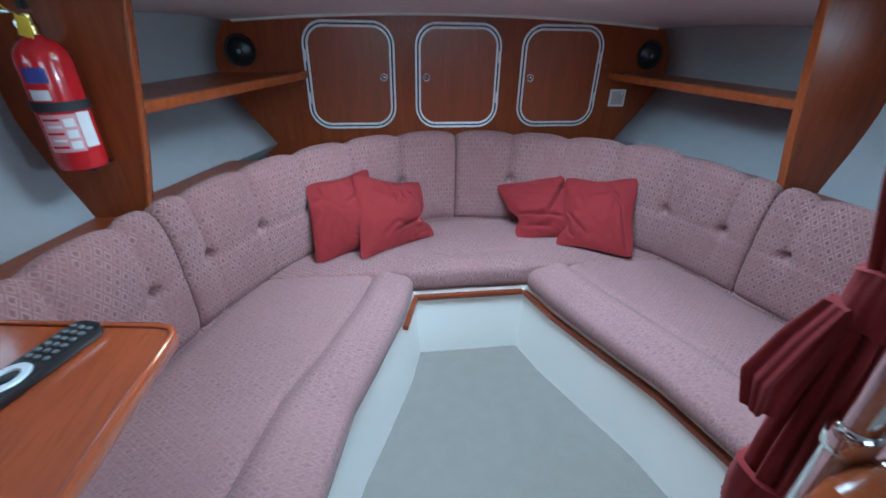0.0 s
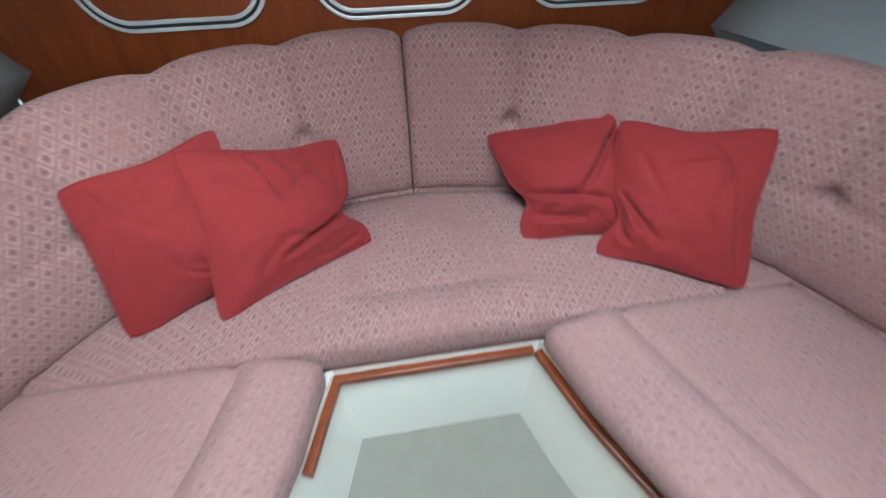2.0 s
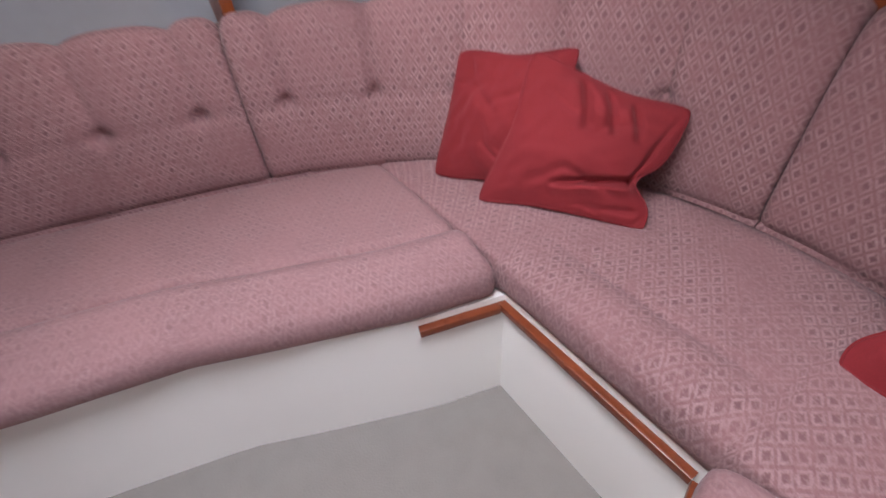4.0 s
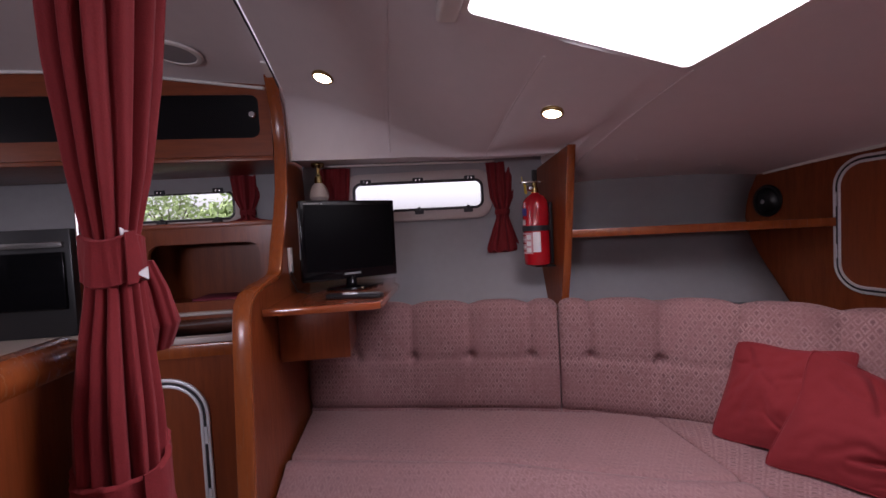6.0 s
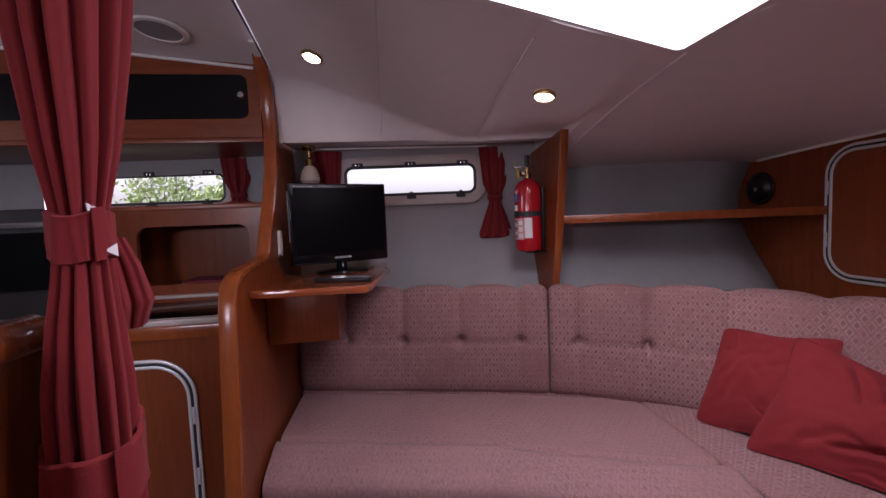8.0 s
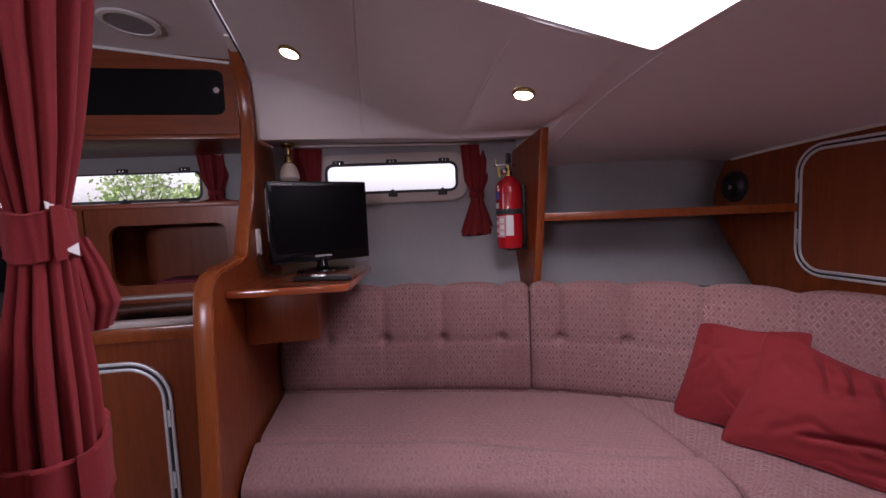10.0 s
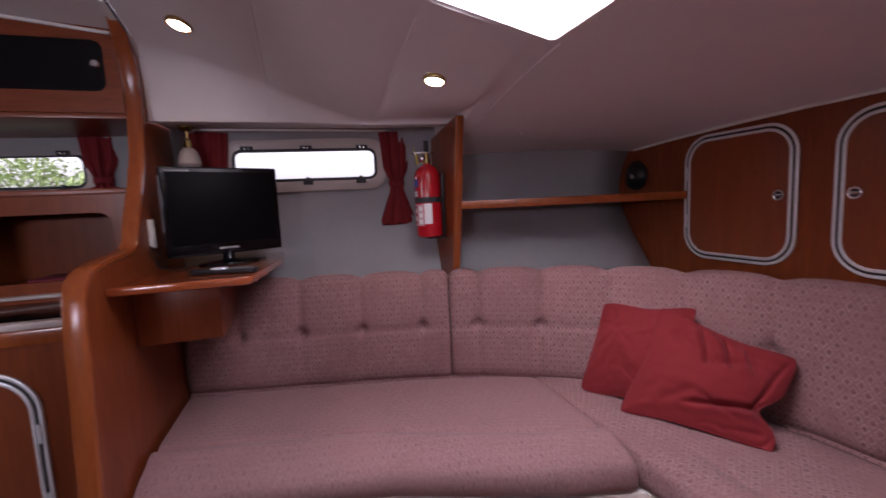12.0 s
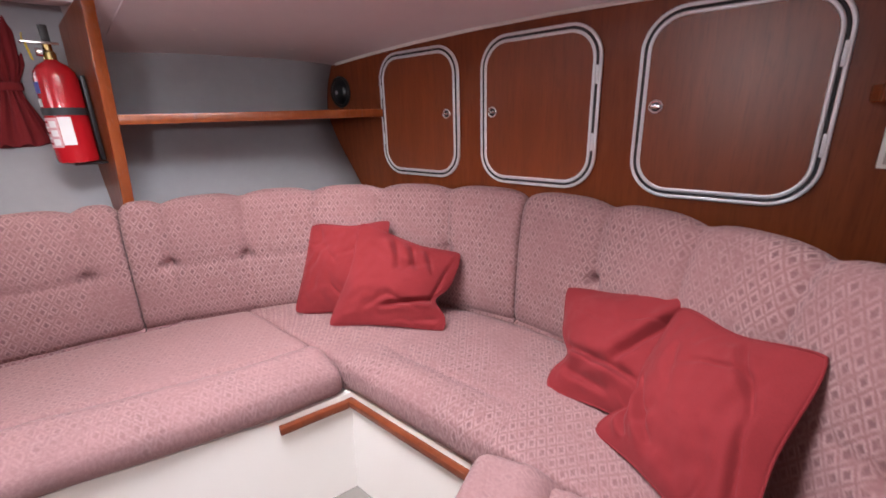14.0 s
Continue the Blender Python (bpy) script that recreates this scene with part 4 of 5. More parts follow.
root = thing("doorway_curtain", "heavy crimson doorway curtain gathered with two tiebacks", "curtain")
CY = 0.112
drape(root, "cloth", [(1.90, 0.030, CY, 0.088, 0.062), (1.60, 0.036, CY, 0.078, 0.056), (1.45, 0.05, CY, 0.064, 0.048), (1.31, 0.060, CY, 0.042, 0.036), (1.238, 0.066, CY, 0.026, 0.025), (1.183, 0.067, CY, 0.026, 0.025), (1.12, 0.072, CY, 0.036, 0.032), (1.02, 0.078, CY, 0.046, 0.040), (0.92, 0.080, CY, 0.046, 0.040), (0.5, 0.085, CY, 0.055, 0.048), (0.03, 0.085, CY, 0.06, 0.05)], DRAPE, 12, 0.016, 2.0, n=312, crisp=True)


def band(z0, z1, cx, cy, rx, ry, sag, seed, parent):
    """A flat cloth strap drawn round the gathers, sagging at the front, with a lapped end."""
    P = []
    for f, g in ((0.0, 0.0), (0.04, 0.003), (0.10, 0.0022), (0.35, 0.003), (0.65, 0.003), (0.90, 0.0022), (0.96, 0.003), (1.0, 0.0), (1.0, -0.004), (0.0, -0.004)):
        row = []
        for a in np.linspace(0, 2 * math.pi, 97)[:-1]:
            k = 0.006 * noise.noise((math.cos(a) * 2.2 + seed, math.sin(a) * 2.2, f * 0.6)) + 0.0025 * noise.noise((math.cos(a) * 6, math.sin(a) * 6 + seed, f * 2))
            drop = sag * math.cos(a - 0.4) + 0.003 * math.sin(3 * a + seed)
            row.append((cx + (rx + g + k) * math.cos(a), cy + (ry + g + k) * math.sin(a), z0 + (z1 - z0) * f - drop))
        P.append(row)
    P.append(P[0])
    strap = grid("tieback", P, DRAPE, parent, wrap=True, label="crimson fabric tieback")
    a0 = radians(62)
    lap = []
    for da in np.linspace(-0.16, 0.16, 5):
        a = a0 + da
        drop = sag * math.cos(a - 0.4) + 0.003 * math.sin(3 * a + seed)
        lap.append([(cx + (rx + 0.007) * math.cos(a), cy + (ry + 0.007) * math.sin(a), z0 + (z1 - z0) * f - drop) for f in (-0.04, 0.3, 0.7, 1.05)])
    grid("lapped_end", lap, DRAPE, strap, thick=0.003)


band(1.182, 1.240, 0.067, CY, 0.032, 0.030, 0.003, 1.0, root)
band(0.892, 0.968, 0.080, CY, 0.054, 0.048, 0.014, 4.0, root)
# loose gathered tail below the upper tieback
drape(root, "tail", [(1.205, 0.036, CY + 0.014, 0.014, 0.014), (1.165, 0.022, CY + 0.018, 0.020, 0.018), (1.115, 0.008, CY + 0.020, 0.026, 0.020), (1.080, 0.004, CY + 0.012, 0.020, 0.014)], DRAPE, 5, 0.013, 5.0)


for tx, ty, tz, tr in ((0.082, CY + 0.024, 1.239, 20), (0.070, CY + 0.037, 1.190, -35)):
    b = slab([(-0.008, 0.007), (0.008, 0.005), (-0.001, -0.008)], -0.0012, 0.0012)
    b.transform(Matrix.Translation((tx, ty, tz)) @ pose(0, 0, 0, 90, tr, 150))
    part("hook_tab", b, WHITELABEL, root, "small white fastening tab", smooth=False)


def window_curtain(y, x, label, ztop=1.546, tie=1.315, low=1.112, w=0.074):
    r = thing("window_curtain", label, "curtain", "window curtains")
    drape(r, "cloth", [(ztop, x, y, 0.020, w), (tie + 0.06, x, y, 0.018, w * 0.78), (tie, x, y, 0.013, w * 0.40), (tie - 0.04, x, y, 0.013, w * 0.42), (low + 0.02, x, y, 0.018, w * 1.12), (low, x, y, 0.016, w * 1.08)], DRAPE, 9, 0.009, y * 3, n=132, even=True)
    P = []
    for dz in (-0.014, -0.010, 0.010, 0.014):
        g = 0.004 if abs(dz) < 0.012 else 0.0
        P.append([(x + (0.016 + g) * math.cos(a), y + (w * 0.46 + g) * math.sin(a), tie - 0.01 + dz) for a in np.linspace(0, 2 * math.pi, 25)[:-1]])
    grid("tieback", P, DRAPE, r, wrap=True, caps=True)


window_curtain(1.015, -1.385, "short crimson window curtain tied in the middle")
window_curtain(0.215, -1.44, "short crimson window curtain behind the television")
window_curtain(-0.225, -1.555, "short crimson galley window curtain", 1.585, 1.375, 1.308, 0.075)
window_curtain(1.015, 1.385, "short crimson starboard window curtain tied in the middle")
window_curtain(0.215, 1.44, "short crimson starboard window curtain")
structure(part("curtain_rail", sweep([(-1.40, 0.16, 1.552), (-1.375, 1.08, 1.552)], circle(0.005, 8)), WHITEPL), "thin white curtain rail above the port window", "trim")
structure(part("curtain_rail", sweep([(-1.56, -1.1, 1.588), (-1.53, -0.06, 1.588)], circle(0.005, 8)), WHITEPL), "thin white curtain rail above the galley window", "trim")

# ---- fire extinguisher ----
root = thing("fire_extinguisher", "red dry-powder fire extinguisher strapped to the web frame", "extinguisher", at=(-1.186, 1.112, 0))
part("cylinder", lathe([(0, 1.052), (0.040, 1.050), (0.054, 1.056), (0.0575, 1.068), (0.0575, 1.315), (0.053, 1.338), (0.040, 1.357), (0.022, 1.368), (0.016, 1.375), (0.0, 1.375)], 36), REDPAINT, root)


def wrap_label(a0, a1, z0, z1, mat, name, r=0.0582):
    P = [[(r * math.cos(radians(a)), r * math.sin(radians(a)), z) for z in (z0, z1)] for a in np.linspace(a0, a1, 14)]
    return grid(name, P, mat, root, thick=0.0006)


wrap_label(-115, -38, 1.105, 1.198, PINKLABEL, "instruction_label", 0.0582)
wrap_label(-36, -2, 1.112, 1.200, WHITELABEL, "white_label", 0.0584)
wrap_label(-112, -62, 1.272, 1.306, BLUELABEL, "blue_label", 0.0584)
wrap_label(-112, -70, 1.232, 1.256, WHITELABEL, "small_label", 0.0584)
for k in range(5):
    wrap_label(-110 + 9 * (k % 2), -72, 1.115 + k * 0.017, 1.121 + k * 0.017, WHITELABEL if k % 2 else REDPAINT, "print_line", 0.0590)
for k in range(3):
    wrap_label(-66, -44, 1.112 + k * 0.028, 1.132 + k * 0.028, WHITELABEL, "print_box", 0.0590)
part("strap", lathe([(0.0580, 1.205), (0.0605, 1.205), (0.0605, 1.228), (0.0580, 1.228)], 36), RUBBER, root, "black rubber strap")
b = lathe([(0.0, 1.372), (0.017, 1.372), (0.017, 1.395), (0.012, 1.40), (0.012, 1.425), (0.0, 1.425)], 18)
part("valve", b, BRASS, root, "brass valve")
b = box(bmesh.new(), (-0.012, -0.062, 1.418), (0.012, 0.03, 1.426), 0.002, m=None)
part("lever", b, CHROME, root, "metal lever")
b = box(bmesh.new(), (-0.007, -0.010, 1.427), (0.007, 0.012, 1.476), 0.003)
part("grip", b, BLACK, root, "black squeeze grip")
part("gauge", lathe([(0, 0.014), (0.012, 0.013), (0.014, 0.0)], 18, Matrix.Translation((0, -0.017, 1.395)) @ pose(0, 0, 0, 90, 0, 0)), CHROME, root)
b = box(bmesh.new(), (-0.014, -0.0015, -0.022), (0.014, 0.0015, 0.022), 0.001)
b.transform(Matrix.Translation((0.02, -0.05, 1.392)) @ pose(0, 0, 0, 10, 15, 0))
part("tag", b, YELLOW, root, "yellow seal tag")
part("tag_tie", sweep([(0.018, -0.05, 1.412), (-0.005, -0.055, 1.43), (-0.02, -0.05, 1.45)], circle(0.0018, 6)), YELLOW, root)
b = box(bmesh.new(), (-0.02, 0.058, 1.055), (0.02, 0.0715, 1.33), 0.003)
box(b, (-0.035, -0.02, 1.044), (0.035, 0.071, 1.050), 0.002)
part("bracket", b, BLACK, root, "black wall bracket")

# ---- television corner ----
TZ = 1.010
outl = [(-1.50, 0.062), (-0.70, 0.062), (-0.695, 0.10), (-0.688, 0.395), (-0.697, 0.412), (-0.72, 0.420), (-0.9, 0.445), (-1.05, 0.468), (-1.14, 0.482), (-1.20, 0.47), (-1.43, 0.47)]
shelf = part("corner_shelf", slab(outl, TZ - 0.018, TZ, 0.004), TABLE, smooth=False)
tagged(shelf, "polished red-brown corner shelf with a rounded varnished edge", "shelf")
part("edging", sweep([(x, y, TZ - 0.0075) for x, y in outl[1:]], soft_rect(0.012, 0.024, 0.005)), TABLE, shelf, "varnished raised wooden edge")
part("bracket_board", box(bmesh.new(), (-1.15, 0.062, 0.80), (-0.86, 0.30, TZ - 0.019), 0.004), MAHOGANY, shelf, "dark wooden support box below")

tv = thing("television", "small black flat-screen television, switched off, on the corner shelf", "television", at=(-1.135, 0.30, TZ))
TW, TH = 0.405, 0.322
part("casing", box(bmesh.new(), (-TW / 2, 0.0, 0.038), (TW / 2, 0.038, 0.038 + TH), 0.007, 3), GLOSSBLACK, tv)
part("screen", box(bmesh.new(), (-TW / 2 + 0.018, -0.0015, 0.078), (TW / 2 - 0.018, 0.003, 0.038 + TH - 0.018), 0.001), SCREEN, tv, "dark matt screen")
part("rear_housing", box(bmesh.new(), (-0.13, 0.036, 0.09), (0.13, 0.075, 0.30), 0.015, 3), BLACK, tv)
part("neck", lathe([(0.028, 0.012), (0.022, 0.02), (0.020, 0.07)], 20, Matrix.Translation((0, 0.02, 0))), GLOSSBLACK, tv)
part("base", lathe([(0, 0.016), (0.05, 0.014), (0.10, 0.008), (0.105, 0.0), (0, 0)], 36, Matrix.Translation((0, 0.01, 0)) @ Matrix.Diagonal((1.05, 0.75, 1, 1))), GLOSSBLACK, tv)
part("logo", box(bmesh.new(), (-0.035, -0.003, 0.056), (0.035, 0.0, 0.064), 0.001), GREYPL, tv, "small grey nameplate")
for k in range(6):
    part("print_bar", box(bmesh.new(), (-0.185 + k * 0.013, -0.0026, 0.3435), (-0.175 + k * 0.013, 0.0, 0.3485)), GREYPL, tv)
part("side_button", box(bmesh.new(), (-TW / 2 - 0.002, 0.01, 0.13), (-TW / 2 + 0.001, 0.022, 0.33), 0.001), GREYPL, tv)
a = V((-0.17, 0.365, 0)).normalized()
tv.matrix_world = Matrix.Translation((-1.135, 0.30, TZ + 0.0005)) @ Matrix((a, V((-a.y, a.x, 0)), V((0, 0, 1)))).transposed().to_4x4()

rc = thing("remote_control", "long black remote control with grey buttons on the corner shelf", "remote control")
b = slab(rounded(0.050, 0.205, 0.018, 6), 0.0, 0.020, 0.006)
part("body", b, BLACK, rc)
for i in range(3):
    for j in range(6):
        part("key", lathe([(0, 0.0230), (0.0036, 0.0226), (0.0042, 0.019)], 10, Matrix.Translation(((i - 1) * 0.013, 0.085 - j * 0.0125, 0))), DULLKEY, rc)
part("key_ring", lathe([(0.011, 0.020), (0.012, 0.0235), (0.0195, 0.0235), (0.021, 0.019)], 24, Matrix.Translation((0, -0.016, 0)) @ Matrix.Diagonal((1.0, 1.35, 1, 1))), ALU, rc, "silver key ring")
part("ok_key", lathe([(0, 0.0235), (0.008, 0.023), (0.0085, 0.019)], 16, Matrix.Translation((0, -0.016, 0))), BLACK, rc)
rc.matrix_world = pose(-0.835, 0.326, TZ + 0.001, 0, 0, -17) @ Matrix.Diagonal((1, 1, 0.75, 1))

cable = part("cable", sweep([(-1.09, 0.08, 1.06), (-1.0, 0.085, 1.10), (-0.96, 0.09, 1.085), (-0.97, 0.11, 1.03), (-1.0, 0.14, TZ + 0.004), (-1.1, 0.2, TZ + 0.004), (-1.2, 0.3, TZ + 0.004), (-1.2, 0.42, TZ + 0.004)], circle(0.003, 8)), BLACK)
tagged(cable, "thin black cable lying on the corner shelf", "cable")
sw = thing("light_switch", "slim white switch plate on the panel beside the television", "switch")
part("plate", box(bmesh.new(), (-1.115, 0.060, 1.09), (-1.07, 0.070, 1.19), 0.002), WHITEPL, sw)
part("rocker", box(bmesh.new(), (-1.10, 0.069, 1.12), (-1.085, 0.073, 1.16), 0.001), WHITEPL, sw)

lampo = thing("reading_lamp", "small brass reading lamp with a white glass shade", "lamp", at=(-1.335, 0.155, 1.556))
part("rose", lathe([(0, 0.0), (0.026, 0.0), (0.026, -0.006), (0.018, -0.014), (0.0, -0.014)], 20), BRASS, lampo)
part("stem", lathe([(0.007, -0.012), (0.007, -0.036), (0.014, -0.042), (0.016, -0.064), (0.008, -0.066)], 14), BRASS, lampo)
part("shade", lathe([(0.012, -0.060), (0.026, -0.072), (0.034, -0.090), (0.037, -0.108), (0.030, -0.118), (0.018, -0.123), (0, -0.125)], 24), FRAMEPL, lampo, "frosted white glass shade")
lampo.scale = (1.15, 1.15, 1.4)


# ---- downlights ----
def downlight(x, y):
    r = thing("downlight", "small round brass downlight, lit, in the headlining", "ceiling light", "downlights")
    z = roof_z(x, y) - panel_sag(x, y)
    nrm = V((2 * roof_k(y) * x, -(roof_c(y + 0.05) - roof_c(y - 0.05)) / 0.1, 1)).normalized()
    part("bezel", lathe([(0.029, -0.003), (0.032, -0.007), (0.036, -0.006), (0.039, 0.0), (0.038, 0.006)], 28), BRASS, r)
    part("bulb", lathe([(0, -0.007), (0.020, -0.0065), (0.029, -0.005), (0.0315, -0.001)], 24), WARM, r, "glowing warm bulb")
    r.matrix_world = Matrix.Translation((x, y, z - 0.004)) @ nrm.to_track_quat("Z", "Y").to_matrix().to_4x4()


for x, y in ((-0.742, 1.024), (-0.936, 0.252), (0.742, 1.024), (0.932, 0.252)):
    downlight(x, y)

# ---- partition and galley ----
zz = [0.0, 0.5, 0.92, 1.00, 1.04, 1.065, 1.078, 1.086, 1.092, 1.11, 1.20, 1.30, 1.42, 1.6, 1.72, 1.80, 1.90]
xx = [-0.50, -0.535, -0.575, -0.585, -0.60, -0.64, -0.71, -0.84, -0.93, -0.965, -1.01, -1.075, -1.135, -1.165, -1.15, -1.11, -1.06]
outl = list(zip(xx, zz))
gp = part("wall_partition", slab(outl + [(-1.56, 1.90), (-1.56, 0.0)], 0.016, 0.058, axis="y"), MAHOGANY, smooth=False)
structure(gp, "curved mahogany partition between saloon and galley", "wall")
part("edging", sweep([(x, 0.037, z) for x, z in outl], soft_rect(0.050, 0.022, 0.009), up=(1, 0, 0)), CHERRY, gp, "thick orange-varnished rounded edge")
structure(part("trim", sweep([(-1.00, 0.064, 1.852), (-1.10, 0.064, 1.825), (-1.195, 0.064, 1.77), (-1.215, 0.064, 1.68), (-1.225, 0.064, 1.55)], soft_rect(0.018, 0.012), up=(0, 1, 0)), LINING), "white edge trim where lining meets the partition", "trim")
structure(part("trim", sweep([(-0.98, 0.045, 1.868), (-1.14, 0.03, 1.842)], soft_rect(0.03, 0.012), up=(0, 0, 1)), WHITEPL), "white end cap of the lining edge", "trim")

# low partition on the far side of the doorway, with a capping rail and grab pole
low = block("wall_low_partition", (0.0, 0.006, 0.0), (1.52, 0.042, 1.075), MAHOGANY, None, 0.003)
structure(low, "low mahogany partition beside the doorway", "wall")
part("capping", sweep([(-0.008, 0.024, 0.80), (-0.008, 0.024, 1.04), (0.004, 0.024, 1.072), (0.035, 0.024, 1.086), (0.6, 0.024, 1.086), (1.52, 0.024, 1.086)], circle(0.026, 12), up=(0, 1, 0)), CHERRY, low, "rounded golden varnished capping rail")
pole = thing("grab_pole", "vertical chrome grab pole clamped beside the partition capping", "grab pole", at=(0.030, 0.066, 0))
part("tube", lathe([(0.0, 0.0), (0.0150, 0.0), (0.0150, 1.93), (0.0, 1.93)], 20), CHROME, pole)
part("clamp", lathe([(0.0150, 1.090), (0.0185, 1.090), (0.0195, 1.094), (0.0195, 1.112), (0.018, 1.117), (0.0155, 1.120)], 24), CHROME, pole, "chrome clamp ring")

GX, CZ = -0.70, 0.942
cab = thing("galley_base_unit", "mahogany galley base unit with a rounded locker door", "cabinet")
part("body", box(bmesh.new(), (-1.50, -1.9, 0.0), (GX, 0.010, CZ - 0.055), 0.002), MAHOGANY, cab, smooth=False)
part("toe_strip", box(bmesh.new(), (GX - 0.01, -0.62, CZ - 0.056), (GX + 0.012, 0.012, CZ - 0.016), 0.006), CHERRY, cab, "lighter varnished front edge")
locker("galley_locker_door", "tall rounded mahogany locker door in an aluminium frame", pose(GX + 0.001, -0.338, 0.555, 90, 0, 90), 0.46, 0.55, False, "", 0.12)
wt = thing("worktop", "pale galley worktop with a dark recessed sink", "worktop")
b = bmesh.new()
box(b, (-1.5, -1.9, CZ - 0.052), (-1.12, 0.010, CZ - 0.02), 0.002)
box(b, (-0.80, -1.9, CZ - 0.052), (GX - 0.012, 0.010, CZ - 0.02), 0.002)
box(b, (-1.12, -0.085, CZ - 0.052), (-0.80, 0.010, CZ - 0.02), 0.002)
box(b, (-1.12, -1.9, CZ - 0.052), (-0.80, -0.56, CZ - 0.02), 0.002)
part("slab", b, BEIGE, wt, smooth=False)
part("front_fiddle", sweep([(GX - 0.03, -0.62, CZ - 0.012), (GX - 0.03, -0.06, CZ - 0.012), (GX - 0.04, -0.025, CZ - 0.006), (GX - 0.06, 0.002, CZ + 0.006)], soft_rect(0.035, 0.022)), FRAMEPL, wt, "pale raised front edge")
# flat black sheet over the sink opening stands for its shaded recess
b = bmesh.new()
box(b, (-1.10, -0.56, CZ - 0.0195), (-0.775, -0.040, CZ - 0.010), 0.002)
part("sink_shade", b, GLOSSBLACK, wt, "dark sheet for the shade in the sink recess")
part("rear_upstand", box(bmesh.new(), (-1.150, -0.62, CZ - 0.020), (-1.128, 0.010, CZ - 0.0015), 0.002), MAHOGANY, wt, "dark wooden upstand")
part("rear_fiddle", box(bmesh.new(), (-1.165, -0.62, CZ - 0.001), (-1.12, 0.010, CZ + 0.011), 0.004), FRAMEPL, wt, "pale rear upstand")


def holed(ylo, yhi, zlo, zhi, hy0, hy1, hz0, hz1, r, x, th=0.02):
    """Upright panel facing the room with one rounded opening."""
    b = bmesh.new()
    hole = [(a + (hy0 + hy1) / 2, c + (hz0 + hz1) / 2) for a, c in rounded(hy1 - hy0, hz1 - hz0, r, 6)]
    n = len(hole)
    outer = []
    for i, (a, c) in enumerate(hole):
        q, k = divmod(i, 7)
        side, level = (yhi if q in (0, 3) else ylo), (zhi if q < 2 else zlo)
        upright = (k < 3) == (q in (0, 2))
        outer.append((side, level) if k == 3 else (side, c) if upright else (a, level))
    f = [[b.verts.new((x, *p)) for p in hole], [b.verts.new((x, *p)) for p in outer], [b.verts.new((x - th, *p)) for p in outer], [b.verts.new((x - th, *p)) for p in hole]]
    for i in range(n):
        j = (i + 1) % n
        for a in range(4):
            c = (a + 1) % 4
            b.faces.new((f[a][i], f[a][j], f[c][j], f[c][i]))
    return b


FX = -1.15
unit = thing("galley_rear_unit", "mahogany galley unit with open rounded niches below the window", "cabinet")
for k, (ya, yb) in enumerate(((-0.56, 0.012), (-1.15, -0.565))):
    part("front", holed(ya, yb, CZ + 0.01, 1.30, ya + 0.075, yb - 0.078, 0.992, 1.223, 0.045, FX), MAHOGANY, unit, smooth=False)
part("ledge", box(bmesh.new(), (-1.66, -1.9, 1.286), (FX + 0.004, 0.012, 1.306), 0.003), MAHOGANY_H, unit, "window ledge")
part("niche_back", box(bmesh.new(), (-1.45, -1.9, CZ), (-1.43, 0.012, 1.286)), MAHOGANY, unit)
part("niche_floor", box(bmesh.new(), (-1.45, -1.9, CZ + 0.012), (FX - 0.021, 0.012, CZ + 0.03)), MAHOGANY, unit)
upper = thing("galley_wall_unit", "mahogany galley wall cupboards with smoked black sliding fronts", "cabinet")
UZ0, UZ1 = 1.545, 1.93
part("underside", box(bmesh.new(), (-1.62, -1.9, UZ0), (FX, 0.012, UZ0 + 0.018), 0.003), MAHOGANY_H, upper)
for k, (ya, yb) in enumerate(((-0.62, 0.012), (-1.26, -0.625))):
    part("front", holed(ya, yb, UZ0 + 0.019, UZ1, ya + 0.03, yb - 0.045, 1.636, 1.806, 0.032, FX), MAHOGANY_H, upper, smooth=False)
    d = part("sliding_front", box(bmesh.new(), (FX - 0.012, ya + 0.02, 1.626), (FX - 0.006, yb - 0.035, 1.816)), GLOSSBLACK, upper, "smoked black front", smooth=False)
    part("knob", lathe([(0.014, 0.0), (0.015, 0.004), (0.011, 0.010), (0.0, 0.012)], 18, Matrix.Translation((FX - 0.006, yb - 0.072, 1.728)) @ pose(0, 0, 0, 0, 90, 0)), CHROME, d, "round chrome knob")
part("back_edge", box(bmesh.new(), (-1.62, -1.9, UZ0 + 0.019), (-1.60, 0.012, UZ1)), MAHOGANY, upper)
structure(part("trim", sweep([(FX + 0.006, y, roof_c(0.06) - 0.075 * FX * FX - 0.012 - 0.11 * max(y, -0.6) - 0.006) for y in np.linspace(-1.2, -0.005, 16)], soft_rect(0.012, 0.012)), WHITEPL), "white piping where the galley lining meets the cupboards", "trim")
book = block("folded_cloth", (-1.37, -0.36, CZ + 0.031), (-1.20, -0.13, CZ + 0.055), MAROON, None, 0.006)
tagged(book, "maroon folded cloth lying in the galley niche", "cloth")
oven = thing("oven", "black built-in galley oven with a metal trim strip", "oven")
part("body", box(bmesh.new(), (-1.13, -1.22, CZ - 0.018), (-0.98, -0.64, 1.30), 0.006), BLACK, oven)
part("door", box(bmesh.new(), (-0.982, -1.20, 1.02), (-0.968, -0.66, 1.22), 0.004), GLOSSBLACK, oven, "black glass door")
part("trim_strip", box(bmesh.new(), (-0.982, -1.20, 1.235), (-0.966, -0.66, 1.255), 0.002), STEEL, oven, "dull metal strip")
vent = thing("ceiling_vent", "oval grey mesh ventilator in the galley headlining", "vent")
part("rim", lathe([(0.075, 0.0), (0.078, -0.008), (0.094, -0.006), (0.098, 0.0)], 40), WHITEPL, vent)
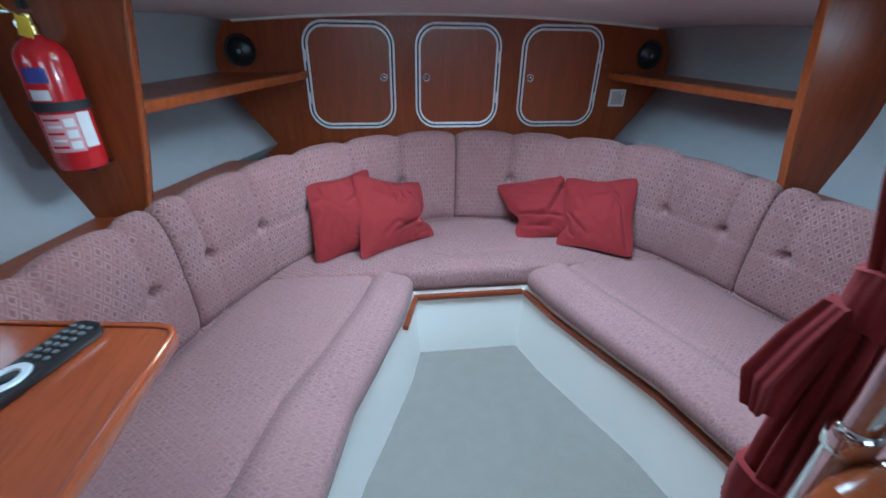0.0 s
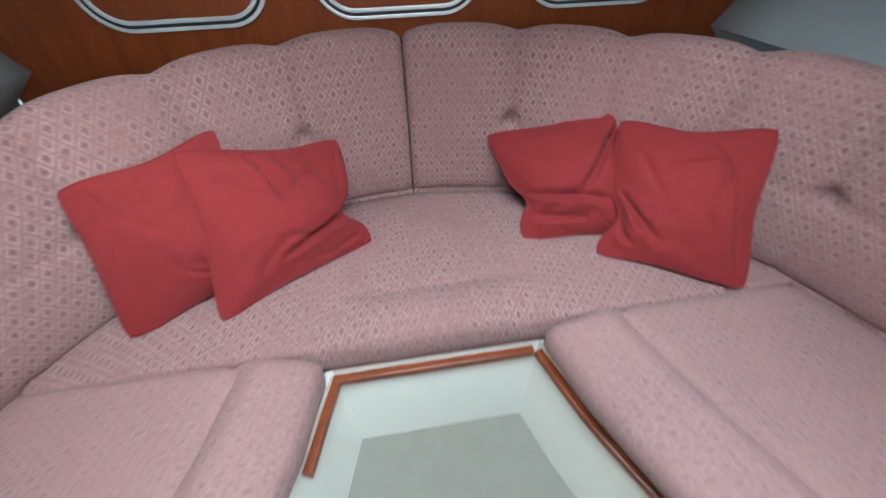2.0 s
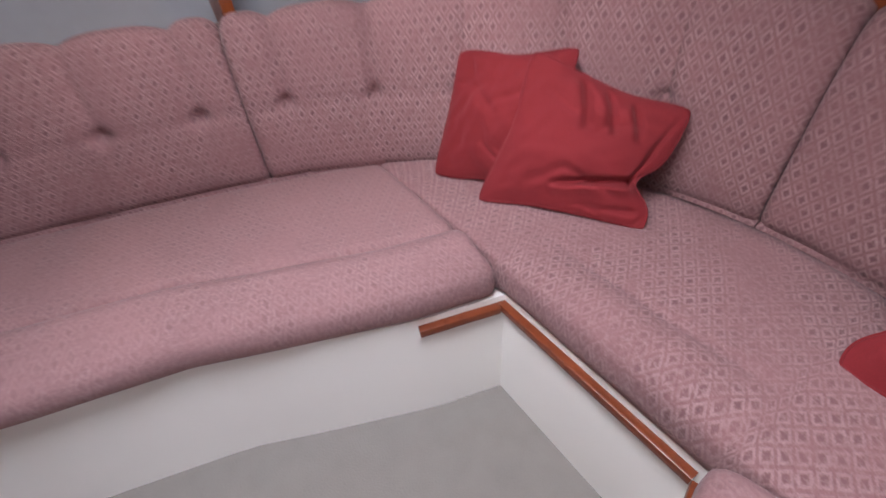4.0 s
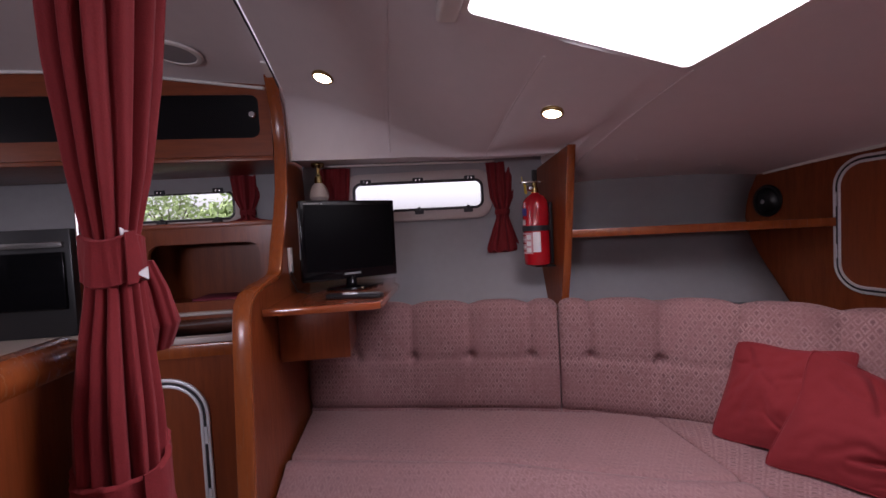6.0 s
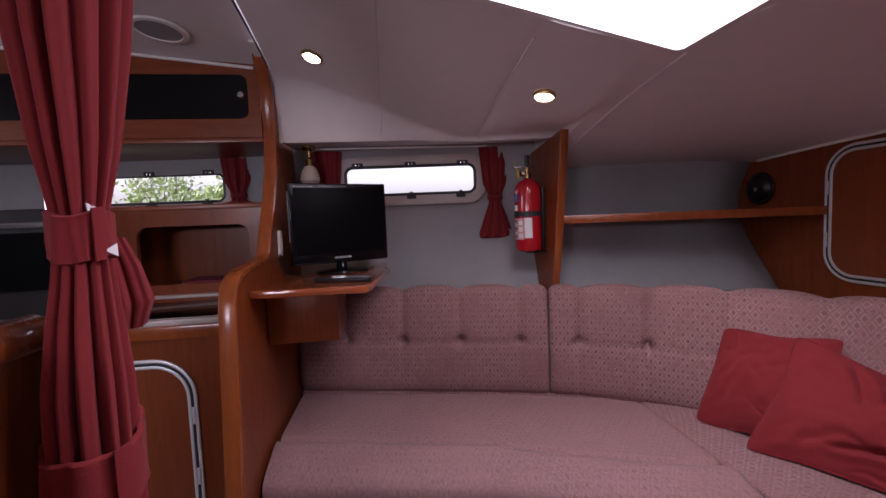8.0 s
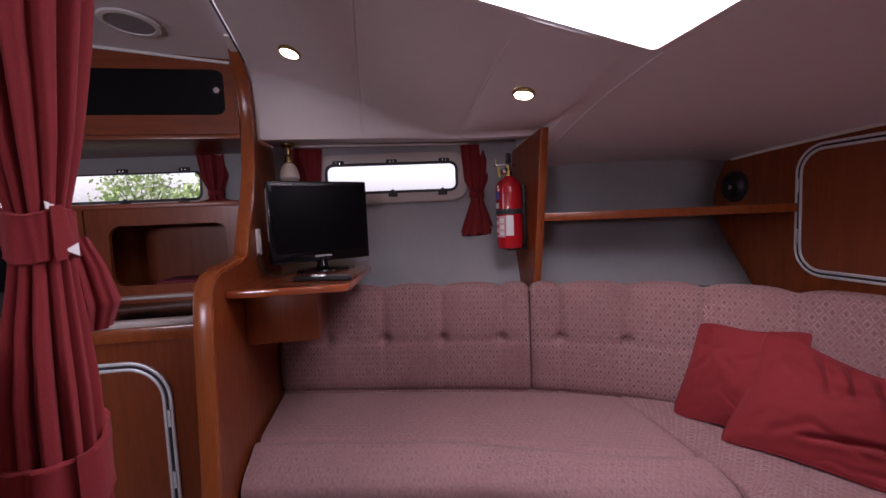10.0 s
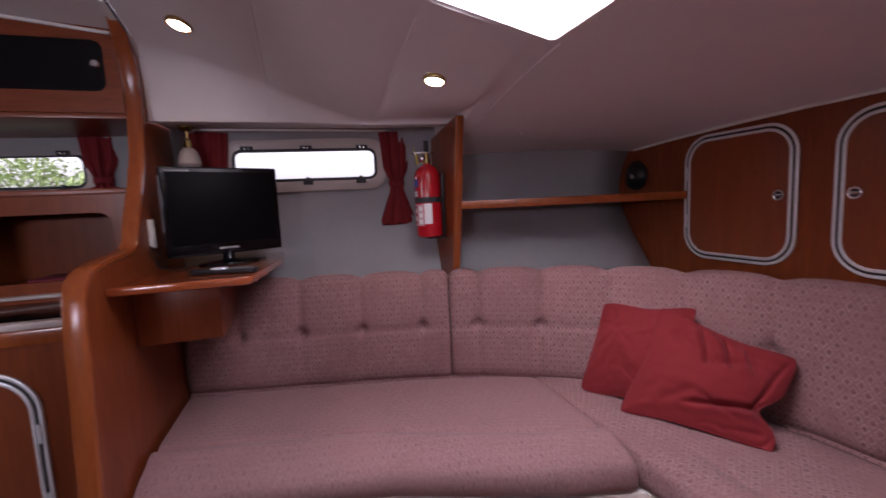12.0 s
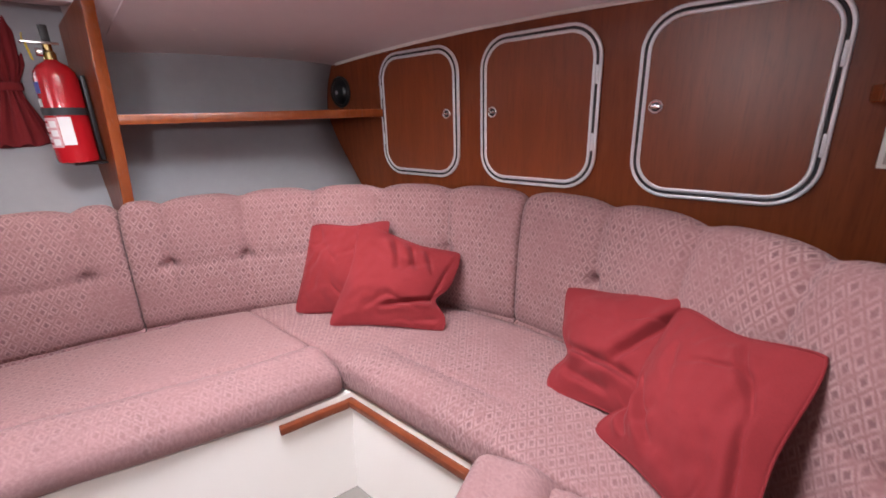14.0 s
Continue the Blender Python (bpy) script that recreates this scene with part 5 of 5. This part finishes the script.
part("mesh", lathe([(0.0, -0.004), (0.076, -0.004)], 40), GREYPL, vent, "grey mesh")
vent.matrix_world = Matrix.Translation((-0.96, -0.25, roof_c(0.06) - 0.075 * 0.96 ** 2 - 0.012 + 0.11 * 0.25 - 0.001)) @ pose(0, 0, 0, -6, -8, 0) @ Matrix.Diagonal((0.8, 0.95, 1, 1))

# ---- outside ----
water = block("water", (-400, -400, -0.8), (400, 400, -0.6), plain("grey_water", (0.05, 0.06, 0.06), 0.1), None, 0)
structure(water, "grey calm harbour water", "water")


def bush(x, y, z, r, seed):
    root = thing("shrub", "leafy green bank shrub outside the window", "shrub", "bank shrubs", at=(x, y, z))
    rng = random.Random(seed)
    b = bmesh.new()
    for k in range(1500):
        a, e, d = rng.uniform(0, 2 * math.pi), math.asin(rng.uniform(-0.4, 1)), r * rng.uniform(0.35, 1.0) ** 0.6 * rng.uniform(0.75, 1.1)
        c = V((d * math.cos(a) * math.cos(e), d * math.sin(a) * math.cos(e), d * math.sin(e)))
        q = Euler((rng.uniform(0, 6), rng.uniform(0, 6), rng.uniform(0, 6))).to_matrix()
        s = rng.uniform(0.04, 0.10)
        vs = [b.verts.new(c + q @ V(p)) for p in ((0, -s, 0), (s * 0.45, 0, s * 0.1), (0, s, 0), (-s * 0.45, 0, s * 0.1))]
        b.faces.new(vs)
    part("leaves", b, LEAF, root, smooth=False)
    b = bmesh.new()
    for k in range(7):
        a = k * 0.9
        sweep([(0, 0, 0.14 - z), (0.12 * r * math.cos(a), 0.12 * r * math.sin(a), -r * 0.3), (0.6 * r * math.cos(a), 0.6 * r * math.sin(a), r * 0.5)], circle(0.04, 6), bm=b, scale=[1.2, 0.9, 0.25])
    part("stems", b, BARK, root)


LEAF = plain("spring_leaves", (0.32, 0.44, 0.16), 0.6, grain=0.25, scale=3)
BARK = plain("bark", (0.12, 0.09, 0.07), 0.9, grain=0.2, scale=12)
bank = block("ground", (-60, -60, -0.61), (-7, 60, 0.15), plain("bank_grass", (0.08, 0.11, 0.04), 0.95, grain=0.25, scale=6), None, 0)
structure(bank, "grassy bank beyond the water", "ground")
bush(-8.6, -2.5, 1.45, 0.85, 3)
bush(-13.0, -6.0, 1.9, 1.2, 5)
